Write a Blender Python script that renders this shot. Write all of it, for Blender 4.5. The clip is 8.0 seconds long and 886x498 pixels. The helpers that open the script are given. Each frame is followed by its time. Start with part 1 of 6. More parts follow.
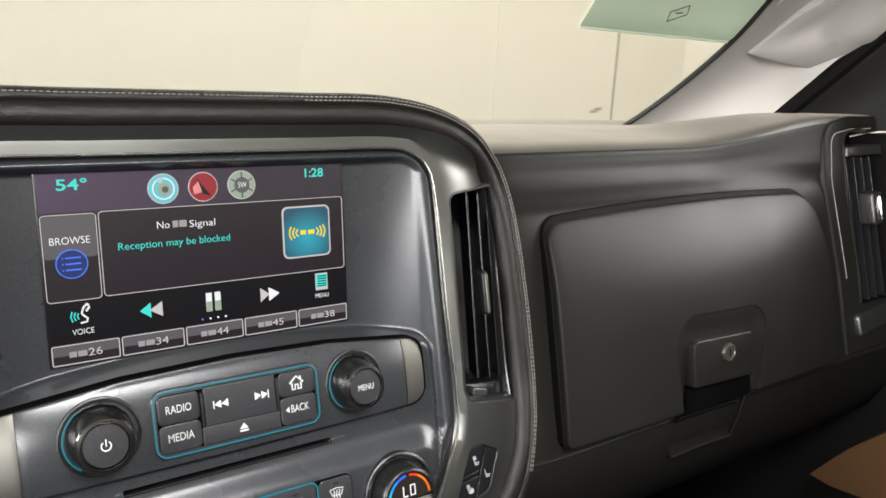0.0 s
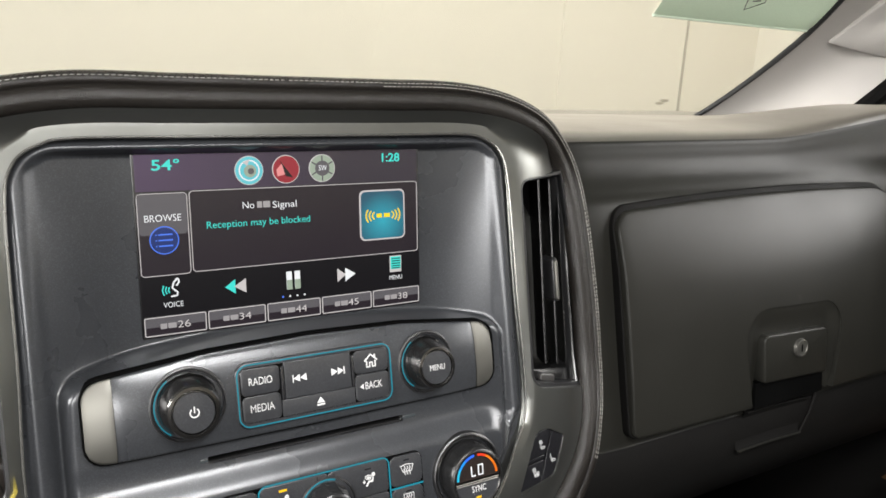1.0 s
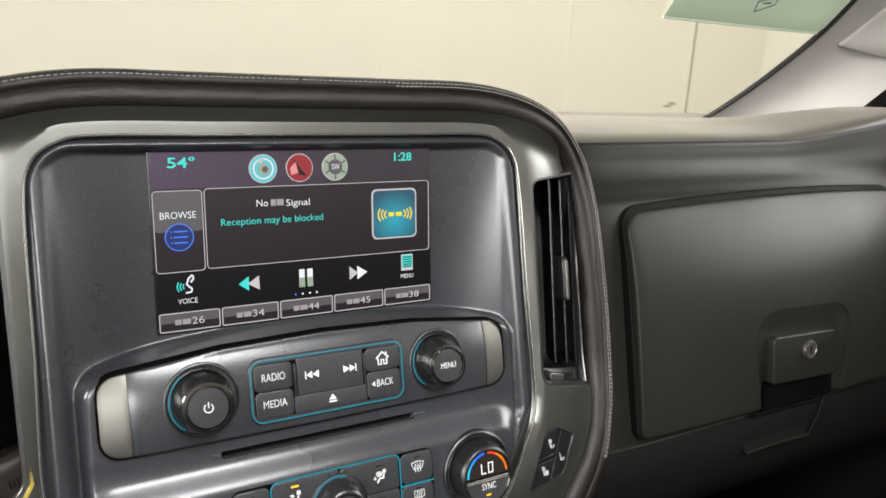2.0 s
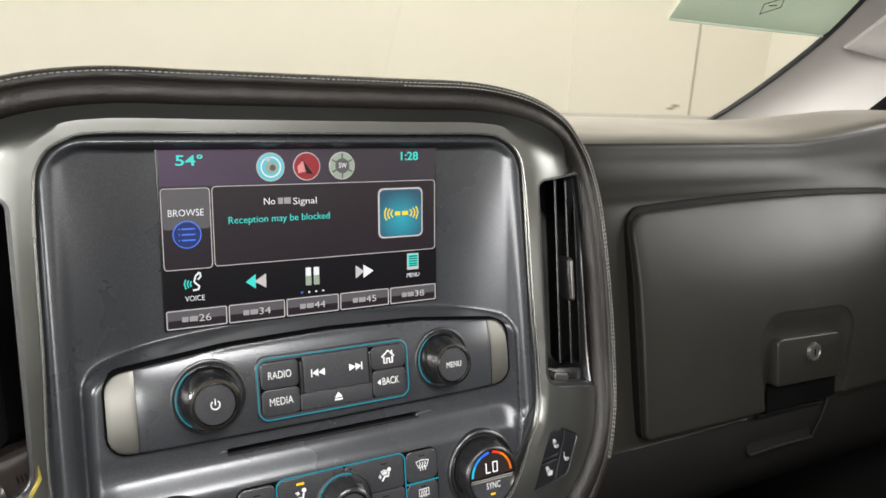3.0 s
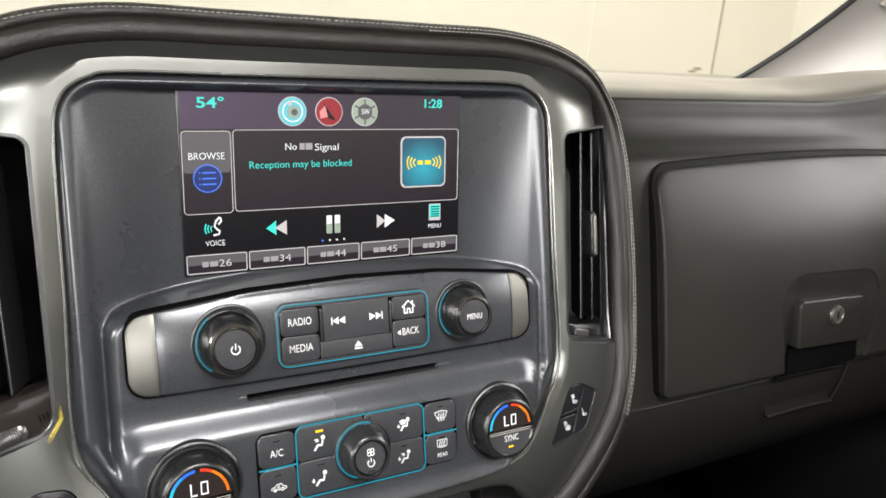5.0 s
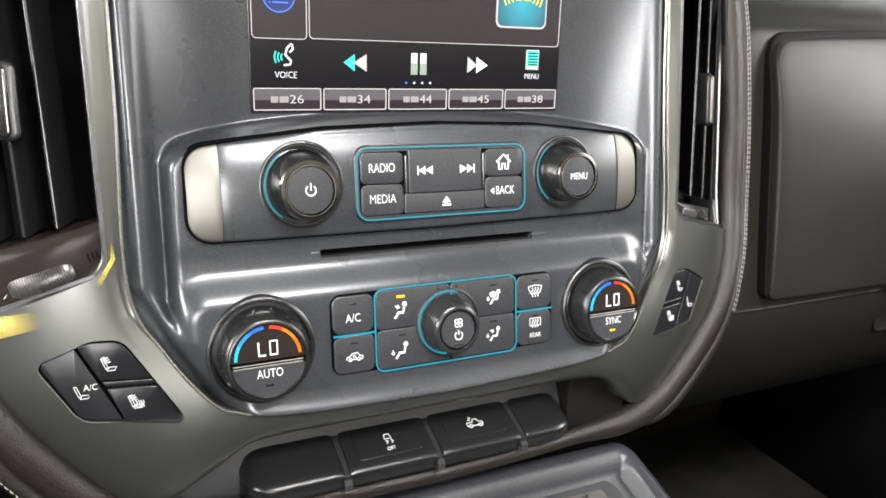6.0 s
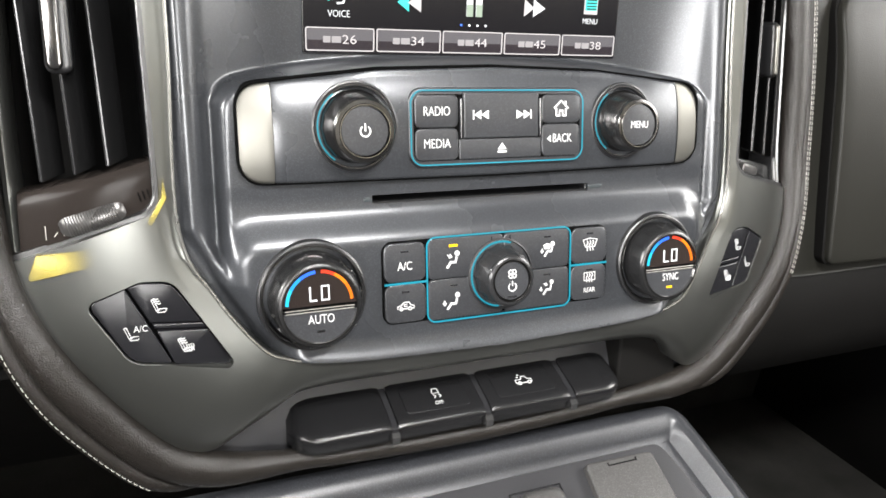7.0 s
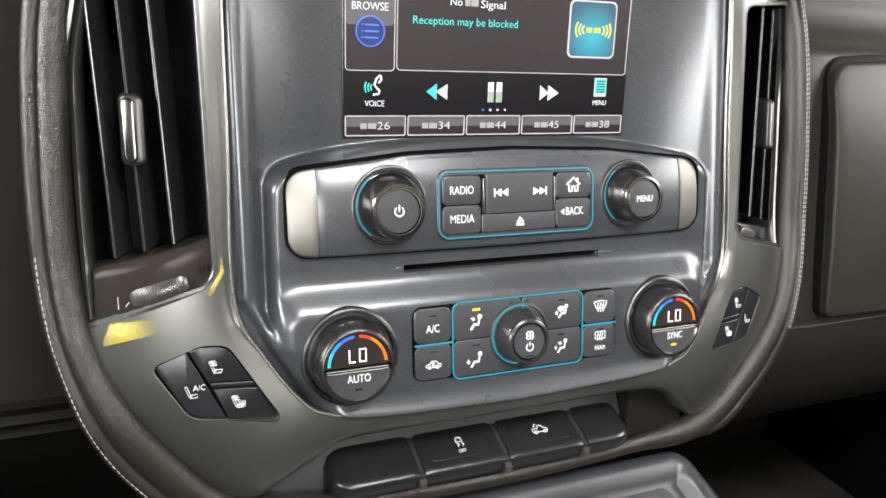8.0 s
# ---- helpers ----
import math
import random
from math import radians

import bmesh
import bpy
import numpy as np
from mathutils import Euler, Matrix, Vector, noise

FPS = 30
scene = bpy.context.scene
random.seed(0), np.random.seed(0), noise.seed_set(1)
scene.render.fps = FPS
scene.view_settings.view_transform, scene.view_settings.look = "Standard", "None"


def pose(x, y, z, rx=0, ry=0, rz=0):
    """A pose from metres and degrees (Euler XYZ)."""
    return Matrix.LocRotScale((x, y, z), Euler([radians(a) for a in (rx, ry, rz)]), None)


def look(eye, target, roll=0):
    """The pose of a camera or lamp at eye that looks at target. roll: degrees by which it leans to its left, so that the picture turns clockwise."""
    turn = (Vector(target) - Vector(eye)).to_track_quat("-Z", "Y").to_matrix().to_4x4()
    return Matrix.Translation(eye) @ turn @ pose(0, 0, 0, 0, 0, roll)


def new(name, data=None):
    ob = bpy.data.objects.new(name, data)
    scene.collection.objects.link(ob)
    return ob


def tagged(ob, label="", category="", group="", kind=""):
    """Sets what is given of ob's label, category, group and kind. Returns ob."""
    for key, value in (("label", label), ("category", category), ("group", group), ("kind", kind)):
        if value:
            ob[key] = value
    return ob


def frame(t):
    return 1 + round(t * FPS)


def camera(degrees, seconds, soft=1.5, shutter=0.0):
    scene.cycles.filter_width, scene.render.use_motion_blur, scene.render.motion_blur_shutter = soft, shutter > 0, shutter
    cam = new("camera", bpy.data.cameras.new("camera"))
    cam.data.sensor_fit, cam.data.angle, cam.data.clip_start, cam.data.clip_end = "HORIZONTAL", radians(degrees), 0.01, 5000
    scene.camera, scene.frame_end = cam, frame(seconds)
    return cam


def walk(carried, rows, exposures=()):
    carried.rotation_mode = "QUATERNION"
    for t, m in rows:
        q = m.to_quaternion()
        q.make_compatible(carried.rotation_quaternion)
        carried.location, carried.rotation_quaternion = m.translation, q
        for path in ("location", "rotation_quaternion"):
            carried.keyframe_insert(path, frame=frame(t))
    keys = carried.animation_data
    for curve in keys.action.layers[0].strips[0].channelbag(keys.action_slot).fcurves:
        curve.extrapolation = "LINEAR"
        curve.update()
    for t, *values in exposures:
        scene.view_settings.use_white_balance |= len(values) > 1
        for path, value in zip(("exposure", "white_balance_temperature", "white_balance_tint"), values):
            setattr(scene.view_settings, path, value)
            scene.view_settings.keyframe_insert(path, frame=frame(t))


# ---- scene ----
cam = camera(60.71, 8.0, soft=1.65)
# The stack frame: x right from the console's middle line, y into the dash, z up along the display.
# W leans that frame back and lifts it to its height in the cab.
XC, LEAN_BACK, HEIGHT = 0.0878, 7.0, 1.30
W = pose(0, 0, HEIGHT, -LEAN_BACK, 0, 0)
PATH = [
    (0.0, (-0.05145, -0.43593, 0.11221), (1.0817, 1.1892, -0.1617), -1.23),
    (0.5, (-0.06092, -0.4379, 0.10808), (0.9733, 1.2502, -0.1763), -0.85),
    (1.0, (-0.064, -0.43859, 0.10942), (0.9376, 1.2673, -0.1851), -0.64),
    (1.5, (-0.06699, -0.43978, 0.10861), (0.9262, 1.2715, -0.1829), -0.59),
    (3.0, (-0.07162, -0.4397, 0.10683), (0.9123, 1.2779, -0.1789), -0.05),
    (3.5, (-0.07424, -0.44009, 0.1065), (0.9133, 1.276, -0.176), 0.02),
    (4.0, (-0.07148, -0.44557, 0.1125), (0.9179, 1.2683, -0.1767), 0.09),
    (5.3, (-0.07362, -0.41523, 0.0818), (0.8433, 1.3121, -0.3372), 1.1),
    (5.5, (-0.07093, -0.39893, 0.06385), (0.8249, 1.3341, -0.3769), 1.19),
    (6.0, (-0.07832, -0.3752, 0.03257), (0.7695, 1.3614, -0.4827), 1.8),
    (6.5, (-0.08392, -0.3649, 0.01712), (0.722, 1.3776, -0.5434), 2.04),
    (7.0, (-0.08683, -0.36309, 0.01518), (0.6922, 1.387, -0.5596), 2.11),
    (7.5, (-0.09301, -0.36926, 0.02282), (0.675, 1.3924, -0.5311), 2.07),
    (8.0, (-0.10682, -0.39049, 0.04539), (0.6481, 1.3909, -0.4614), 1.88),
]
SHIFT = Vector((XC, 0, 0))
walk(cam, [(t, W @ look(Vector(eye) - SHIFT, Vector(target) - SHIFT, roll)) for t, eye, target, roll in PATH],
     exposures=[(0.0, 0.16), (4.2, 0.18), (5.3, 0.58), (6.0, 0.84), (7.2, 0.98), (8.0, 0.86)])

# ---- light ----
world = bpy.data.worlds.new("world")
scene.world = world
world.use_nodes = True
world.node_tree.nodes["Background"].inputs[0].default_value = (0.75, 0.78, 0.82, 1)
world.node_tree.nodes["Background"].inputs[1].default_value = 0.15


def area_light(name, m, sx, sy, watts, colour):
    data = bpy.data.lights.new(name, "AREA")
    data.shape, data.size, data.size_y, data.energy, data.color = "RECTANGLE", sx, sy, watts, colour
    ob = new(name, data)
    ob.matrix_world = m
    return ob


WARM = (1.0, 0.965, 0.90)
NEUTRAL = (1.0, 0.985, 0.965)
# Room lamps are out of view, placed to fit highlights and wall tone
area_light("ceiling_lamp_front", pose(2.6, 1.6, 3.45), 3.6, 0.6, 24, WARM)
area_light("ceiling_lamp_left", pose(-2.9, -0.8, 3.45), 0.6, 4.2, 16, NEUTRAL)
area_light("ceiling_lamp_right", pose(2.9, -1.6, 3.45), 0.6, 4.2, 16, NEUTRAL)
area_light("side_lamp_left", pose(-3.9, -0.8, 2.5, 0, -72, 0), 1.7, 3.4, 225, NEUTRAL)
area_light("side_lamp_right", pose(3.2, -1.9, 2.85, 0, 56, 0), 1.5, 3.0, 100, NEUTRAL)
area_light("back_lamp", pose(-1.9, -4.6, 2.5, 68, 0, -18), 2.3, 1.0, 80, NEUTRAL)
for lamp in bpy.data.lights:
    lamp.spread = radians(150 if lamp.name.startswith("ceiling_lamp") else 105)
# Fill light under the roof, added; no such lamp is in view
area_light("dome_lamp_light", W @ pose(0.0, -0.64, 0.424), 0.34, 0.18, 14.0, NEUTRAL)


# ---- materials ----
def material(name, colour, rough=0.5, metal=0.0, grain=0.0, scale=400.0, vary=0.15, kind="noise", emit=0.0, coat=0.0, spread=0.1, flake=0.0, gleam=0.5):
    """A procedural material: base colour varied at two scales, roughness varied, fine relief."""
    m = bpy.data.materials.new(name)
    m.use_nodes = True
    nt = m.node_tree
    b = nt.nodes["Principled BSDF"]
    b.inputs["Metallic"].default_value = metal
    b.inputs["Coat Weight"].default_value = coat
    b.inputs["Specular IOR Level"].default_value = gleam
    co = nt.nodes.new("ShaderNodeTexCoord")
    big = nt.nodes.new("ShaderNodeTexNoise")
    big.inputs["Scale"].default_value, big.inputs["Detail"].default_value = 14.0, 5.0
    fine = nt.nodes.new("ShaderNodeTexNoise")
    fine.inputs["Scale"].default_value, fine.inputs["Detail"].default_value = scale, 3.0
    for n in (big, fine):
        nt.links.new(co.outputs["Object"], n.inputs["Vector"])
    mix = nt.nodes.new("ShaderNodeMath")
    mix.operation = "MULTIPLY_ADD"
    nt.links.new(big.outputs["Fac"], mix.inputs[0])
    mix.inputs[1].default_value = 0.7
    half = nt.nodes.new("ShaderNodeMath")
    half.operation = "MULTIPLY"
    half.inputs[1].default_value = 0.3
    nt.links.new(fine.outputs["Fac"], half.inputs[0])
    nt.links.new(half.outputs[0], mix.inputs[2])
    ramp = nt.nodes.new("ShaderNodeMapRange")
    ramp.inputs["From Min"].default_value, ramp.inputs["From Max"].default_value = 0.3, 0.7
    ramp.inputs["To Min"].default_value, ramp.inputs["To Max"].default_value = 1 - vary, 1 + vary
    nt.links.new(mix.outputs[0], ramp.inputs["Value"])
    col = nt.nodes.new("ShaderNodeVectorMath")
    col.operation = "SCALE"
    col.inputs[0].default_value = colour
    nt.links.new(ramp.outputs[0], col.inputs["Scale"])
    if flake:
        speck = nt.nodes.new("ShaderNodeTexVoronoi")
        speck.inputs["Scale"].default_value = 2400.0
        nt.links.new(co.outputs["Object"], speck.inputs["Vector"])
        tone = nt.nodes.new("ShaderNodeSeparateColor")
        nt.links.new(speck.outputs["Color"], tone.inputs[0])
        sharp = nt.nodes.new("ShaderNodeMapRange")
        sharp.interpolation_type = "SMOOTHSTEP"
        sharp.inputs["From Min"].default_value, sharp.inputs["From Max"].default_value = 0.55, 1.0
        sharp.inputs["To Min"].default_value, sharp.inputs["To Max"].default_value = 0.75, 1.0 + flake
        nt.links.new(tone.outputs[0], sharp.inputs["Value"])
        twice = nt.nodes.new("ShaderNodeVectorMath")
        twice.operation = "SCALE"
        nt.links.new(col.outputs[0], twice.inputs[0])
        nt.links.new(sharp.outputs[0], twice.inputs["Scale"])
        col = twice
    nt.links.new(col.outputs[0], b.inputs["Base Color"])
    rr = nt.nodes.new("ShaderNodeMapRange")
    rr.inputs["From Min"].default_value, rr.inputs["From Max"].default_value = 0.3, 0.7
    rr.inputs["To Min"].default_value, rr.inputs["To Max"].default_value = rough * (1 - spread), rough * (1 + spread)
    nt.links.new(big.outputs["Fac"], rr.inputs["Value"])
    nt.links.new(rr.outputs[0], b.inputs["Roughness"])
    if grain:
        tex = fine
        out = "Fac"
        if kind == "leather":
            tex = nt.nodes.new("ShaderNodeTexVoronoi")
            tex.feature = "SMOOTH_F1"
            tex.inputs["Scale"].default_value = scale
            warp = nt.nodes.new("ShaderNodeVectorMath")
            warp.operation = "MULTIPLY_ADD"
            warp.inputs[1].default_value = (0.002, 0.002, 0.002)
            nt.links.new(big.outputs["Color"], warp.inputs[0])
            nt.links.new(co.outputs["Object"], warp.inputs[2])
            nt.links.new(warp.outputs[0], tex.inputs["Vector"])
            out = "Distance"
        bump = nt.nodes.new("ShaderNodeBump")
        bump.inputs["Strength"].default_value = grain
        bump.inputs["Distance"].default_value = 0.0004
        nt.links.new(tex.outputs[out], bump.inputs["Height"])
        nt.links.new(bump.outputs[0], b.inputs["Normal"])
    if emit:
        b.inputs["Emission Color"].default_value = (*colour, 1)
        b.inputs["Emission Strength"].default_value = emit
    return m


CHARCOAL = material("charcoal_satin_paint", (0.035, 0.037, 0.041), 0.285, 0.35, 0.03, 2200, 0.10, flake=0.16)
KEYGREY = material("charcoal_key_face", (0.030, 0.031, 0.034), 0.30, 0.25, 0.05, 2200, 0.10, flake=0.2)
DARKTRIM = material("dark_pewter_insert", (0.012, 0.010, 0.009), 0.16, 0.0, 0.04, 2400, 0.08, gleam=0.03)
BARREL = material("smoked_chrome_barrel", (0.085, 0.083, 0.082), 0.17, 0.95, 0.03, 1500, 0.2)
GRIP = material("dark_rubber_grip", (0.0070, 0.0070, 0.0072), 0.24, 0.0, 0.2, 2500, 0.15, gleam=0.32)
SILVER = material("pewter_satin_trim", (0.118, 0.120, 0.113), 0.33, 0.9, 0.04, 2400, 0.05)
PALE = material("brushed_silver_end_cap", (0.104, 0.101, 0.091), 0.44, 0.85, 0.05, 2000, 0.05)
LEATHER = material("black_brown_leather", (0.0100, 0.0088, 0.0078), 0.22, 0.0, 0.75, 1900, 0.15, "leather", gleam=0.23)
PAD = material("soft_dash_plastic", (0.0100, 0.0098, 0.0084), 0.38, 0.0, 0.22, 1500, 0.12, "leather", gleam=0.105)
# Paler and warmer than PAD: glare on the dusty top put in colour
DASH_TOP = material("dusty_dash_top_glare", (0.040, 0.0365, 0.0305), 0.42, 0.0, 0.18, 1300, 0.14, "leather", gleam=0.5)
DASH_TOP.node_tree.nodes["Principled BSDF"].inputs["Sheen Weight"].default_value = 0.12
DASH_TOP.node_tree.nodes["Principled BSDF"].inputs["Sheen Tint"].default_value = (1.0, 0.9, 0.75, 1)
BLACK = material("black_plastic", (0.009, 0.009, 0.0095), 0.30, 0.0, 0.25, 2500, 0.2)
KEY = material("soft_touch_key", (0.013, 0.013, 0.0145), 0.42, 0.0, 0.25, 2500, 0.2)
GLOSS = material("gloss_black", (0.012, 0.012, 0.013), 0.16, 0.0, 0.0, 900, 0.1, coat=0.3)
FANGREY = material("fan_knob_grey", (0.022, 0.022, 0.023), 0.22, 0.5, 0.1, 2000, 0.15, gleam=0.35)
EDGE = material("satin_edge_highlight", (0.18, 0.178, 0.168), 0.26, 0.85, 0.02, 2400, 0.05)
HAIRLINE = material("polished_hairline", (0.34, 0.33, 0.32), 0.16, 1.0, 0.0, 900, 0.05)
LINING = material("gloss_black_lining", (0.008, 0.008, 0.0083), 0.2, 0.0, 0.04, 2500, 0.1)
SLAT = material("satin_black_slat", (0.006, 0.006, 0.0062), 0.24, 0.0, 0.1, 2500, 0.1, gleam=0.24)
LIDGREY = material("socket_lid_plastic", (0.040, 0.039, 0.038), 0.5, 0.05, 0.45, 900, 0.25, flake=0.4)
CLIP = material("clear_plastic_clip", (0.05, 0.05, 0.05), 0.10, 0.6, 0.0, 900, 0.1)
SAIL = material("dark_grey_door_sail", (0.011, 0.011, 0.011), 0.6, 0.0, 0.25, 1500, 0.12, "leather", gleam=0.2)
SCUFF = material("faint_wall_scuff", (0.42, 0.37, 0.29), 0.8, 0.0, 0.1, 60, 0.2)
KNOB = material("knob_rubberised_chrome", (0.055, 0.053, 0.052), 0.28, 0.6, 0.1, 1800, 0.15)
CHROME = material("bright_chrome", (0.62, 0.62, 0.62), 0.14, 1.0, 0.0, 900, 0.04)
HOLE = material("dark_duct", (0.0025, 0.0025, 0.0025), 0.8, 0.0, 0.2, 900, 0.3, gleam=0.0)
THREAD = material("grey_thread", (0.30, 0.285, 0.26), 0.7, 0.0, 0.3, 3000, 0.1)
WHITE = material("white_print", (0.38, 0.38, 0.38), 0.5, 0.0, 0.0, 900, 0.03, emit=0.05)
PILLAR = material("light_grey_pillar_trim", (0.39, 0.37, 0.345), 0.6, 0.0, 0.3, 1200, 0.06)
WALL = material("cream_wall_paint", (0.72, 0.680, 0.590), 0.7, 0.0, 0.1, 60, 0.03)
CEIL = material("white_ceiling_paint", (0.8, 0.79, 0.75), 0.8, 0.0, 0.1, 60, 0.03)
CONCRETE = material("grey_concrete", (0.30, 0.29, 0.27), 0.6, 0.0, 0.4, 40, 0.2)
CARPET = material("black_carpet", (0.035, 0.034, 0.032), 0.95, 0.0, 0.8, 900, 0.35, gleam=0.05)
KRAFT = material("tan_door_insert", (0.045, 0.021, 0.007), 0.75, 0.0, 0.3, 200, 0.15, gleam=0.2)
# Near-black stand-in for dash plastic in shade; also seals, gaps and plugs
LOWERDASH = material("shade_black_lower_dash", (0.0045, 0.0043, 0.0041), 0.65, 0.0, 0.3, 1500, 0.15, "leather", gleam=0.06)
SEALBLACK = material("black_rubber_seal", (0.012, 0.012, 0.012), 0.6, 0.0, 0.2, 900, 0.2)
HEADLINER = material("grey_headliner", (0.30, 0.285, 0.26), 0.9, 0.0, 0.3, 900, 0.08)
CONSOLE = material("console_grey_plastic", (0.025, 0.025, 0.027), 0.42, 0.1, 0.35, 1800, 0.15)
# Yellow reflection on the trim, put in as colour
YELLOW = material("yellow_gleam_film", (0.27, 0.215, 0.03), 0.40, 0.3, 0.1, 400, 0.35)


def glass_material(name, tint=(1, 1, 1)):
    m = bpy.data.materials.new(name)
    m.use_nodes = True
    b = m.node_tree.nodes["Principled BSDF"]
    b.inputs["Base Color"].default_value = (*tint, 1)
    b.inputs["Transmission Weight"].default_value = 1.0
    b.inputs["Roughness"].default_value = 0.0
    b.inputs["IOR"].default_value = 1.45
    return m


GLASS = glass_material("windscreen_glass", (0.97, 0.99, 0.97))


def glow(name, colour, strength=1.0):
    m = bpy.data.materials.new(name)
    m.use_nodes = True
    b = m.node_tree.nodes["Principled BSDF"]
    b.inputs["Base Color"].default_value = (*[c * 0.2 for c in colour], 1)
    b.inputs["Roughness"].default_value = 0.25
    b.inputs["Emission Color"].default_value = (*colour, 1)
    b.inputs["Emission Strength"].default_value = strength
    return m


def paper(name, colour, share=0.5):
    """Thin paper that lets light through."""
    m = bpy.data.materials.new(name)
    m.use_nodes = True
    nt = m.node_tree
    out = nt.nodes["Material Output"]
    d, t, mix = (nt.nodes.new(k) for k in ("ShaderNodeBsdfDiffuse", "ShaderNodeBsdfTranslucent", "ShaderNodeMixShader"))
    fibre = nt.nodes.new("ShaderNodeTexNoise")
    fibre.inputs["Scale"].default_value = 120.0
    tone = nt.nodes.new("ShaderNodeMix")
    tone.data_type = "RGBA"
    nt.links.new(fibre.outputs["Fac"], tone.inputs[0])
    tone.inputs[6].default_value, tone.inputs[7].default_value = (*[c * 0.92 for c in colour], 1), (*[min(1, c * 1.08) for c in colour], 1)
    for n in (d, t):
        nt.links.new(tone.outputs[2], n.inputs["Color"])
    mix.inputs[0].default_value = share
    nt.links.new(d.outputs[0], mix.inputs[1]), nt.links.new(t.outputs[0], mix.inputs[2]), nt.links.new(mix.outputs[0], out.inputs["Surface"])
    return m


def tile_glow(name, centre, inner_colour, outer_colour, reach, strength):
    """A lit screen tile, brighter in its middle."""
    m = bpy.data.materials.new(name)
    m.use_nodes = True
    nt = m.node_tree
    b = nt.nodes["Principled BSDF"]
    co, dist, rng, mix = (nt.nodes.new(k) for k in ("ShaderNodeTexCoord", "ShaderNodeVectorMath", "ShaderNodeMapRange", "ShaderNodeMix"))
    dist.operation = "DISTANCE"
    dist.inputs[1].default_value = centre
    nt.links.new(co.outputs["Object"], dist.inputs[0])
    rng.inputs["From Max"].default_value = reach
    nt.links.new(dist.outputs["Value"], rng.inputs["Value"])
    mix.data_type = "RGBA"
    mix.inputs[6].default_value, mix.inputs[7].default_value = (*inner_colour, 1), (*outer_colour, 1)
    nt.links.new(rng.outputs[0], mix.inputs[0])
    nt.links.new(mix.outputs[2], b.inputs["Emission Color"])
    b.inputs["Base Color"].default_value = (0.008, 0.008, 0.009, 1)
    b.inputs["Roughness"].default_value, b.inputs["Emission Strength"].default_value = 0.25, strength
    return m


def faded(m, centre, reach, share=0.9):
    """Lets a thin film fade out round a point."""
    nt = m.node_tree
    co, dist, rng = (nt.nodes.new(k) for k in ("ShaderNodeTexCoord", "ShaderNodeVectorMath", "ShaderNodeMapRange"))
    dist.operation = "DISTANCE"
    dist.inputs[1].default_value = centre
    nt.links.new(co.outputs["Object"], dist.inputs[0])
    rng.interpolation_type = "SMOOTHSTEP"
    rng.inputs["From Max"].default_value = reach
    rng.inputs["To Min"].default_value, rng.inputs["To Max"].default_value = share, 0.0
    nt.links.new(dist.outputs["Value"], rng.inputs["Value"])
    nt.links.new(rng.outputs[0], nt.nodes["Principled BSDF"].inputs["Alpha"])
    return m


GREEN = paper("green_sticker_paper", (0.66, 0.73, 0.63))
S_TILE = tile_glow("screen_tile_blue", (0.0606, -0.0008, 0.006), (0.015, 0.42, 0.55), (0.006, 0.09, 0.15), 0.019, 0.8)
S_PURPLE = tile_glow("screen_purple_bar", (-0.088, -0.0002, 0.048), (0.070, 0.036, 0.088), (0.022, 0.014, 0.025), 0.12, 0.8)
TEAL = glow("teal_light_line", (0.02, 0.27, 0.36), 0.45)
S_WHITE = glow("screen_white", (0.72, 0.74, 0.76), 0.62)
S_TEAL = glow("screen_teal", (0.05, 0.62, 0.55), 0.62)
S_LINE = glow("screen_grey_line", (0.55, 0.52, 0.52), 0.50)
S_BAR = glow("screen_soft_grey", (0.30, 0.285, 0.29), 0.6)
S_DARK = glow("screen_dark_panel", (0.014, 0.0105, 0.014), 1.0)
S_BLACK = glow("screen_black", (0.006, 0.0055, 0.0066), 1.0)
S_KEY = glow("screen_key_grey", (0.070, 0.066, 0.072), 1.0)
S_BLUE = glow("screen_blue", (0.06, 0.16, 0.70), 0.70)
S_YELLOW = glow("screen_yellow", (0.75, 0.55, 0.02), 0.75)
S_RED = glow("screen_red", (0.24, 0.02, 0.03), 0.70)
S_ROSE = glow("screen_rose", (0.55, 0.20, 0.20), 0.8)
S_ICE = glow("screen_ice_blue", (0.10, 0.42, 0.48), 0.75)
S_NAVY = glow("screen_navy", (0.012, 0.025, 0.11), 0.9)
S_PALE = glow("screen_pale_green", (0.28, 0.34, 0.27), 0.60)
L_RED = glow("dial_red", (0.85, 0.05, 0.02), 0.60)
L_ORANGE = glow("dial_orange", (0.90, 0.22, 0.01), 0.60)
L_BLUE = glow("dial_blue", (0.03, 0.15, 0.95), 0.65)
L_CYAN = glow("dial_cyan", (0.02, 0.50, 0.75), 0.60)
L_WHITE = glow("dial_white", (0.9, 0.92, 0.95), 0.75)
L_AMBER = glow("amber_indicator", (0.95, 0.55, 0.01), 0.70)


# ---- mesh helpers ----
def F(z):
    """Depth of the stack's sloping face at height z."""
    return -0.022 + 0.125 * z


def thing(name, origin=(0, 0, 0), label="", category="", group="", kind=""):
    ob = new(name)
    ob.empty_display_size = 0.02
    ob.matrix_world = W @ Matrix.Translation(origin)
    ob["at"] = tuple(origin)
    return tagged(ob, label, category, group, kind)


def smooth(me, angle=38):
    me.shade_smooth()
    me.set_sharp_from_angle(angle=radians(angle))


